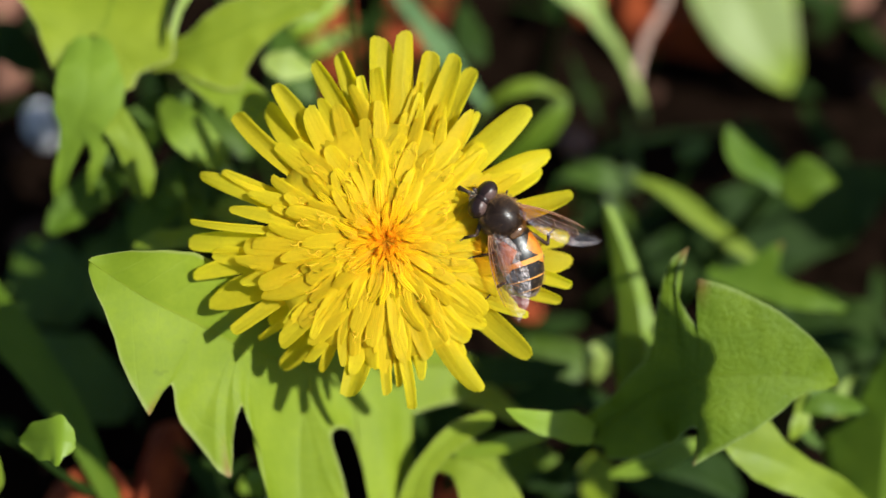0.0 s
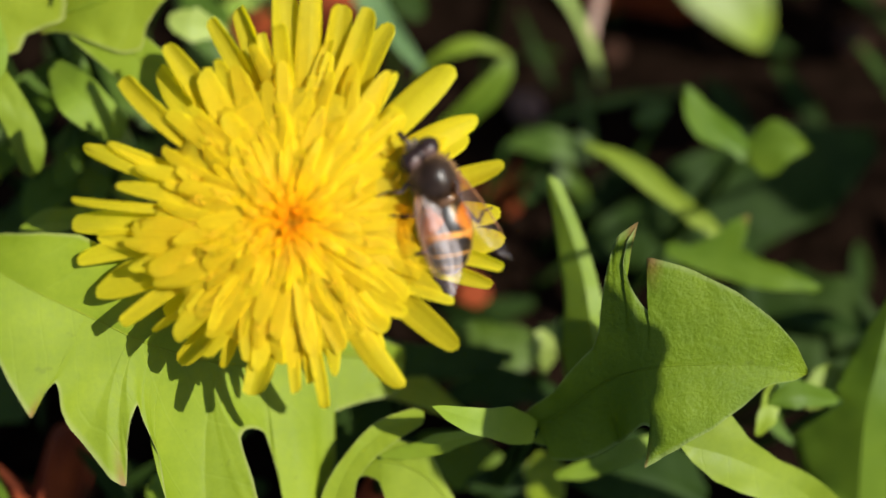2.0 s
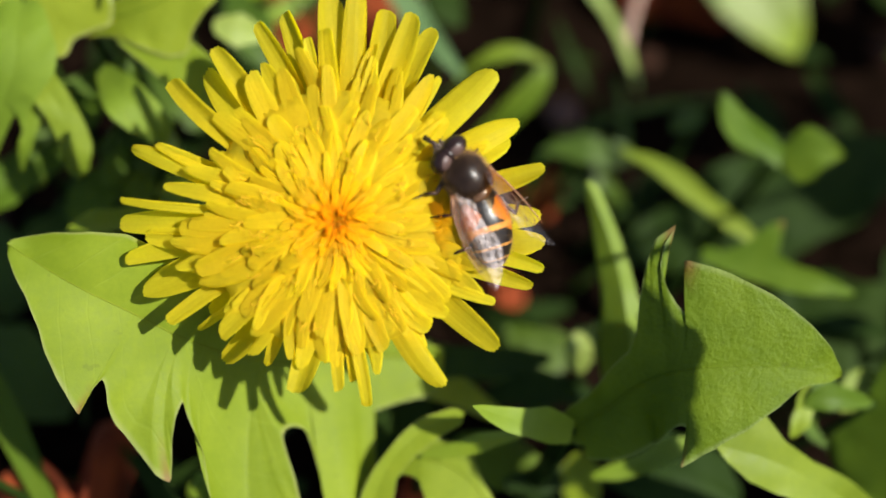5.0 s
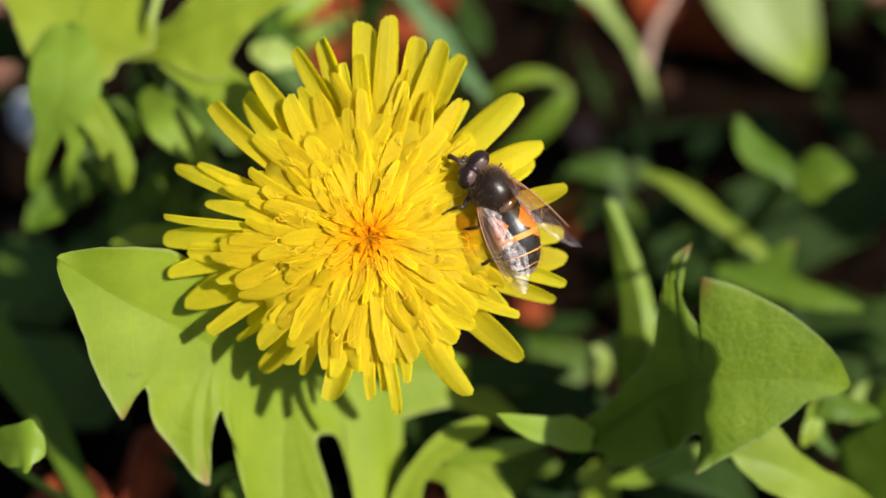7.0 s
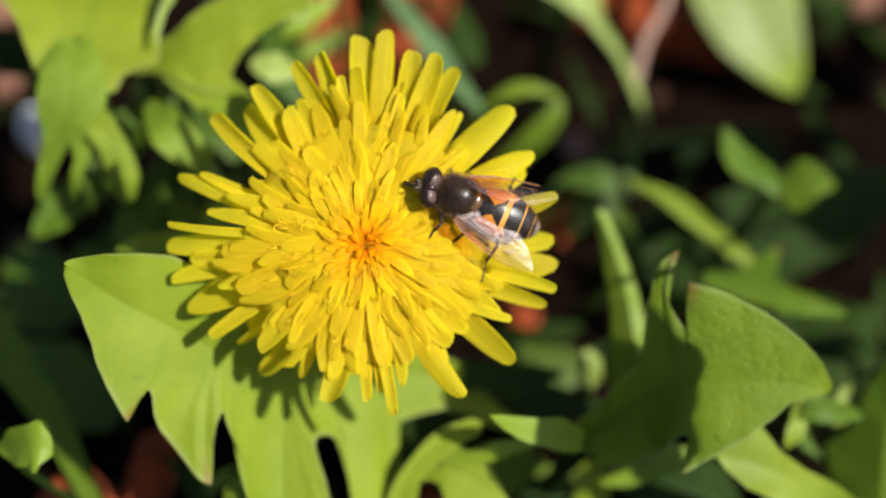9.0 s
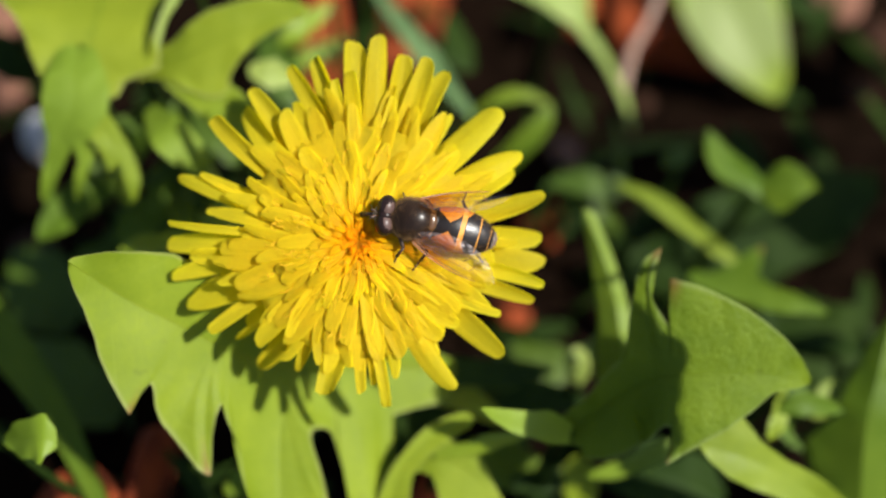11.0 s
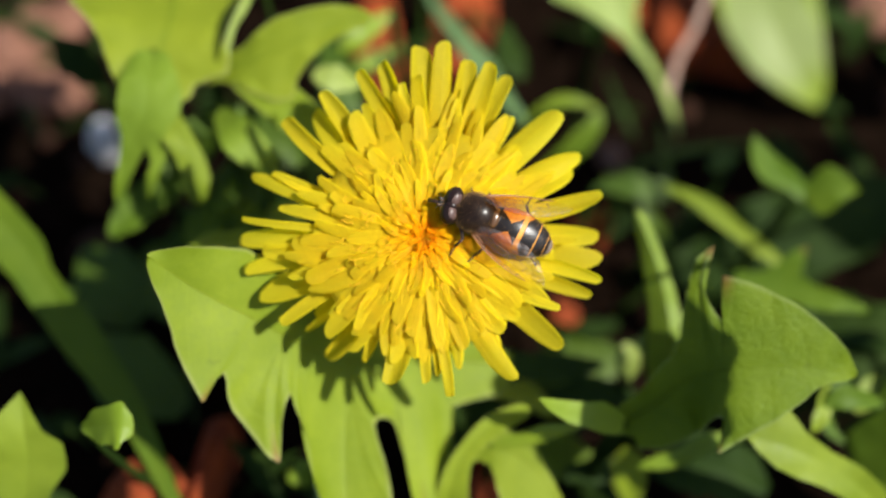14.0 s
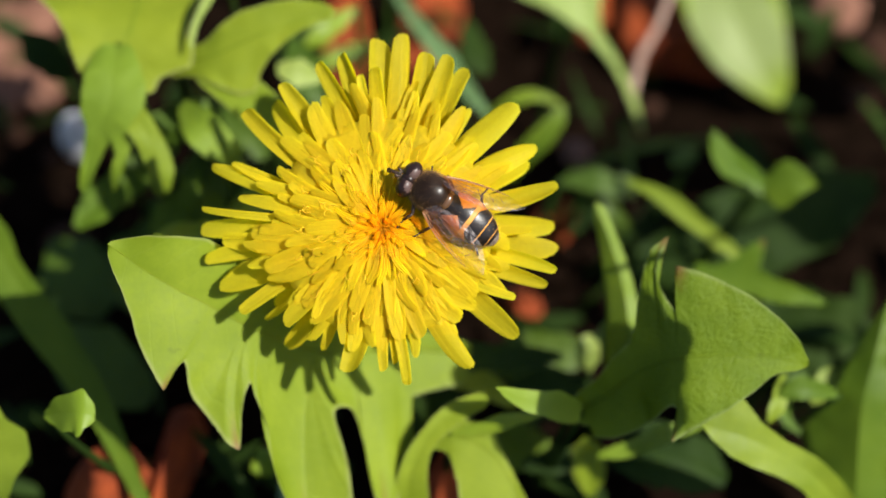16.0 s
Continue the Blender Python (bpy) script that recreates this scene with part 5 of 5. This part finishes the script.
def fly_pose(u, v, w, heading, pitch, roll):
    """A pose on the bloom: heading in degrees up from the bloom's left, pitch below zero lifts the head."""
    return FRAME @ pose(u * MM, v * MM, w * MM, roll, pitch, 180 - heading)


def hoverfly():
    fly = thing("hoverfly", fly_pose(14, 5, 2, 60, -10, 0), "dark brown hoverfly with orange abdomen patches feeding on the bloom", "insect")
    part("thorax", mesh("thorax", *blob(2.5, 2.2, 1.85, shape=lambda x, y, z: (math.copysign(abs(x) ** 0.9, x), y * (1 + 0.16 * abs(x) * (1 - abs(x)) * 4 * 0.6), z * (1 - 0.1 * x))), THORAX), fly, "dark brown thorax with a soft shine")
    part("scutellum", mesh("scutellum", *moved(blob(0.55, 1.05, 0.38, 20, 12), Matrix.Translation((-2.15 * MM, 0, 1.05 * MM))), SCUTE), fly, "small pale brown plate behind the thorax")

    def on_thorax(r):
        a, b = r.uniform(0.1, math.pi - 0.1), r.uniform(-0.45, math.pi + 0.45)
        d = Vector((math.cos(a), math.sin(a) * math.cos(b), math.sin(a) * math.sin(b)))
        if d.z > 0.45 and r.random() < 0.96:
            d.z *= 0.2
            d.normalize()
        return Vector((d.x * 2.45, d.y * 2.12, d.z * 1.8)), d
    fur = tagged(part("thorax_fur", mesh("thorax_fur", *hairs(3000, on_thorax, 0.62, 3, 0.016), FUR), fly), "short tawny fur", kind="stuff")
    def on_back(r):
        a, b = r.uniform(0.1, math.pi - 0.1), r.uniform(0.1, math.pi - 0.1)
        d = Vector((math.cos(a), math.sin(a) * math.cos(b), math.sin(a) * math.sin(b)))
        return Vector((d.x * 2.45, d.y * 2.15, d.z * 1.81)), (d + Vector((-0.3, 0, 0))).normalized()
    tagged(part("thorax_down", mesh("thorax_down", *hairs(3200, on_back, 0.42, 8, 0.014), DOWN), fly), "fine dark brown down", kind="stuff")
    # abdomen: five plates, orange sides on the second, pale hind edges
    rings, around = 110, 84
    x0, x1 = -1.9, -9.9

    def girth(t):
        return (0.62 + 0.38 * math.sin(min(1.0, t / 0.42) * math.pi / 2)) * max(0.0, 1 - max(0, (t - 0.40) / 0.60) ** 1.9) ** 0.55

    cuts = [0.0, 0.10, 0.50, 0.72, 0.88, 1.0]
    abdomen = None
    for s in range(5):
        a0, a1 = cuts[s], cuts[s + 1]
        n = max(5, int(rings * (a1 - a0)))
        verts, faces, index = [], [], []
        for i in range(n + 1):
            t = a0 + (a1 - a0) * i / n
            g = max(0.02, girth(t)) * (1 + 0.02 * i / n)
            for j in range(around):
                b = 2 * math.pi * j / around
                flat = 1.0 if math.sin(b) < 0 else 1.1
                verts.append(((x1 - x0) * t * MM, 2.5 * g * math.cos(b) * MM, (1.55 * g * math.sin(b) * flat - 0.35 - 0.5 * t * t) * MM))
        for i in range(n):
            f = (i + 0.5) / n
            for j in range(around):
                p, q = i * around + j, i * around + (j + 1) % around
                faces.append((p, q, q + around, p + around))
                side = abs(math.cos(2 * math.pi * (j + 0.5) / around))
                if f > (0, 0.82, 0.91, 0.92)[min(s, 3)] and s in (1, 2, 3):
                    index.append(2)
                elif s == 1:
                    index.append(1 if side > 0.24 + 1.5 * abs(f - 0.45) ** 1.25 else 0)
                elif s == 2:
                    index.append(1 if side > 0.62 + 0.9 * f else 0)
                elif s == 4:
                    index.append(3 if f > 0.35 else 0)
                else:
                    index.append(0)
        faces.append(tuple(range(around)))
        faces.append(tuple(range(n * around + around - 1, n * around - 1, -1)))
        plate = mesh("abdomen_plate", verts, faces, [CHITIN, ORANGE, BAND, TAIL], index=index + [0, 0])
        if s == 0:
            abdomen = part("abdomen", plate, fly, "black abdomen banded with orange", abdomen_pose(0))
        else:
            part("abdomen_plate", plate, abdomen, "" if s != 1 else "black abdomen plate with bright orange sides")

    def on_tail(r):
        t, b = r.uniform(0.02, 0.99), r.uniform(-0.2, math.pi + 0.2)
        g = girth(t)
        d = Vector((-0.3, math.cos(b), math.sin(b)))
        return Vector(((x1 - x0) * t, 2.5 * g * math.cos(b), 1.6 * g * math.sin(b) - 0.35 - 0.5 * t * t)), d.normalized()
    tagged(part("abdomen_fur", mesh("abdomen_fur", *hairs(700, on_tail, 0.4, 5, 0.016), FUR), abdomen), "sparse pale hairs", kind="stuff")
    # head
    face = [moved(blob(0.95, 1.35, 1.2, 24, 16), Matrix.Translation((1.3 * MM, 0, -0.45 * MM))),
            moved(blob(0.5, 0.45, 0.55, 16, 10), Matrix.Translation((1.9 * MM, 0, -0.3 * MM)))]
    head = part("head", mesh("head", *joined(face), FACE), fly, "pale dusted face", head_pose(0))
    part("forehead", mesh("forehead", *moved(blob(1.12, 0.9, 1.35, 20, 14), Matrix.Translation((0.8 * MM, 0, 0.12 * MM))), EYE), head, "dark brown strip between the eyes")
    for side in (1, -1):
        eye = moved(blob(1.22, 1.5, 1.55, 28, 20), Matrix.Translation((0.78 * MM, side * 1.0 * MM, 0.05 * MM)) @ Euler((side * -0.2, 0, side * 0.22)).to_matrix().to_4x4())
        # a paler lilac-brown field on the upper rear of each eye
        field = []
        for q in eye[1]:
            c = sum((Vector(eye[0][k]) for k in q), Vector()) / 4 / MM - Vector((0.78, side * 1.0, 0.05))
            c = Vector((c.x / 1.22, c.y / 1.5, c.z / 1.55)).normalized()
            field.append(1 if c.dot(Vector((-0.42, -side * 0.22, 0.88)).normalized()) > 0.80 else 0)
        part("eye", mesh("eye", *eye, [EYE, EYE_FIELD], index=field), head, "large dark brown eye with a lilac-brown field")
        feeler = joined([tube([Vector((1.9, side * 0.18, 0.55)) * MM, Vector((2.3, side * 0.35, 0.85)) * MM], [0.0001, 0.00013], 6),
                         moved(blob(0.34, 0.2, 0.24, 12, 8), Matrix.Translation((2.5 * MM, side * 0.42 * MM, 0.85 * MM))),
                         tube([Vector((2.45, side * 0.45, 0.95)) * MM, Vector((2.9, side * 1.0, 1.25)) * MM], [0.00004, 0.00002], 4)])
        part("antenna", mesh("antenna", *feeler, LEG), head, "short black antenna")
    part("proboscis", mesh("proboscis", *tube([Vector((1.8, 0, -0.7)) * MM, Vector((2.9, 0.1, -1.1)) * MM, Vector((3.7, 0.2, -1.9)) * MM], [0.0003, 0.00024, 0.00034], 8), LEG), head, "dark feeding tongue")
    small = Matrix.Diagonal((0.86, 0.92, 0.86, 1))
    for ob in [head] + list(head.children):
        ob.data.transform(small)
    wings, legs = {}, []
    for side in (1, -1):
        membrane, veins, hind = wing_mesh(-side)
        w = part("wing", mesh("wing", *membrane, WING, attrs={"hind": hind}), fly, "clear amber-tinted wing", wing_pose(side, 12))
        for vein in veins:
            part("vein", mesh("vein", *vein, VEIN), w)
        wings[side] = w
    for side in (1, -1):
        for pts in (((1.2, 1.4, -1.0), (0.5, 3.3, -0.3), (1.0, 4.3, -1.2), (1.2, 5.6, -1.7)),
                    ((-0.2, 1.6, -1.2), (-2.2, 3.4, -0.2), (-1.6, 4.5, -1.3), (-0.9, 5.8, -1.8)),
                    ((-1.3, 1.6, -1.2), (-6.0, 3.5, -0.1), (-5.5, 5.6, -1.2), (-5.8, 7.9, -1.8))):
            legs.append(part("leg", mesh("leg", *leg_mesh([(x, y, z) if side > 0 else (x, -y * 0.5, z - 0.2) for x, y, z in pts], 0.24), LEG), fly, "thin dark jointed leg"))
    return fly, head, wings, abdomen, legs


fly, fly_head, fly_wings, fly_abdomen, fly_legs = hoverfly()


# ---- what moves ----
def motions():
    walk(focus, [(t, FRAME @ Matrix.Translation((0, 0, w * MM))) for t, w in ((0, -1), (0.5, -2), (1, -4), (1.5, -7), (2, -12), (2.5, -15), (3, -15), (3.5, -14), (4, -12), (6.5, -1), (8, 0), (9, 3), (11.5, 4), (12, 5), (12.5, 3), (13.5, 3), (14.5, 6), (15, 3), (15.5, 1), (16, 0))])
    walk(fly, [
    (0, fly_pose(12.58, 2.61, -1.20, 46, -12, 5)),
    (0.5, fly_pose(12.54, 2.57, -1.20, 48, -12, 5)),
    (1, fly_pose(13.60, 2.33, -1.20, 56, -12, 5)),
    (1.5, fly_pose(13.64, 2.49, -1.20, 61, -12, 5)),
    (2, fly_pose(13.84, 3.72, -1.20, 61, -12, 5)),
    (2.5, fly_pose(12.96, 3.30, -1.20, 60, -12, 5)),
    (3, fly_pose(12.68, 3.45, -1.20, 60, -12, 5)),
    (3.5, fly_pose(12.76, 3.54, -1.20, 58, -12, 5)),
    (4, fly_pose(12.65, 3.51, -1.20, 53, -12, 5)),
    (6.5, fly_pose(13.28, 5.67, -1.20, 54, -8, 5)),
    (7, fly_pose(12.72, 4.91, -1.20, 50, -8, 5)),
    (7.5, fly_pose(12.12, 5.18, -1.20, 52, -8, 5)),
    (8, fly_pose(11.38, 5.69, -0.70, 48, -8, 5)),
    (8.5, fly_pose(11.49, 5.23, -0.20, 38, -8, 3)),
    (9, fly_pose(9.70, 5.12, -0.70, 18, -8, 0)),
    (11.5, fly_pose(5.83, 2.11, 0.30, 8, -6, 0)),
    (12, fly_pose(6.08, 2.65, 0.30, 10, -6, 0)),
    (12.5, fly_pose(6.13, 2.95, 0.30, 13, -6, 0)),
    (13, fly_pose(5.32, 2.61, 0.30, 14, -6, 0)),
    (13.5, fly_pose(5.45, 2.67, 0.30, 16, -6, 0)),
    (14, fly_pose(5.81, 2.72, 0.30, 18, -6, 0)),
    (14.5, fly_pose(5.99, 3.36, 0.30, 22, -6, 0)),
    (15, fly_pose(6.00, 3.84, 0.30, 26, -6, 0)),
    (15.5, fly_pose(5.73, 4.04, 0.30, 30, -6, 0)),
    (16, fly_pose(5.63, 4.08, 0.30, 30, -6, 0)),
    ])
    walk(fly_abdomen, [(t, abdomen_pose(a)) for t, a in ((0, -26), (1, -22), (4, -22), (6.5, -18), (8, -18), (9, -5), (12, -9), (15, -8), (16, -8))])
    walk(fly_head, [(t, head_pose(a)) for t, a in ((0, 14), (1.5, 8), (4, 10), (6.5, 14), (8, 14), (9, 4), (11.5, 0), (16, 0))])
    walk(fly_wings[-1], [(t, wing_pose(-1, a, r)) for t, a, r in ((0, 25, 46), (0.5, 12, 50), (1.0, 6, 54), (4, 5, 54), (6.5, 8, 52), (8, 9, 48), (8.5, 9, 48), (9, 9, 50), (11.5, 13, 56), (14.5, 12, 56), (16, 12, 52))])
    walk(fly_wings[1], [(t, wing_pose(1, a, r, k)) for t, a, r, k in ((0, 27, 12, 3), (0.5, 18, -8, -4), (1.0, 14, -14, -8), (4, 14, -14, -8), (6.5, 17, -16, -8), (8, 14, -14, -8), (8.5, 15, -10, -4), (9, 18, -6, 0), (11.5, 22, 30, 3), (14.5, 20, 30, 3), (16, 19, 24, 3))])
    # the hind leg is drawn in under the body while the fly feeds in the middle
    hip = Matrix.Translation((-1.3 * MM, 1.6 * MM, 0))
    walk(fly_legs[2], [(t, hip @ pose(0, 0, 0, 0, 0, a) @ hip.inverted()) for t, a in ((0, 0), (9.2, 0), (11.2, 40), (16, 40))])
    sway = LEAVES["leaf_sway"]
    still = sway.matrix_basis.copy()
    walk(sway, [(t, Matrix.Translation((d * MM, 0, 0)) @ still) for t, d in ((0, 0), (0.5, -0.15), (1.5, -0.1), (2.5, 0.2), (3, 0.2), (4, 0), (6.5, 0.1), (7.5, 0), (8, 0.2), (8.5, -0.42), (9, 0.1), (11.5, -0.05), (14, 0.15), (14.5, -0.05), (15, -0.2), (15.5, -0.6), (16, 0))])


motions()
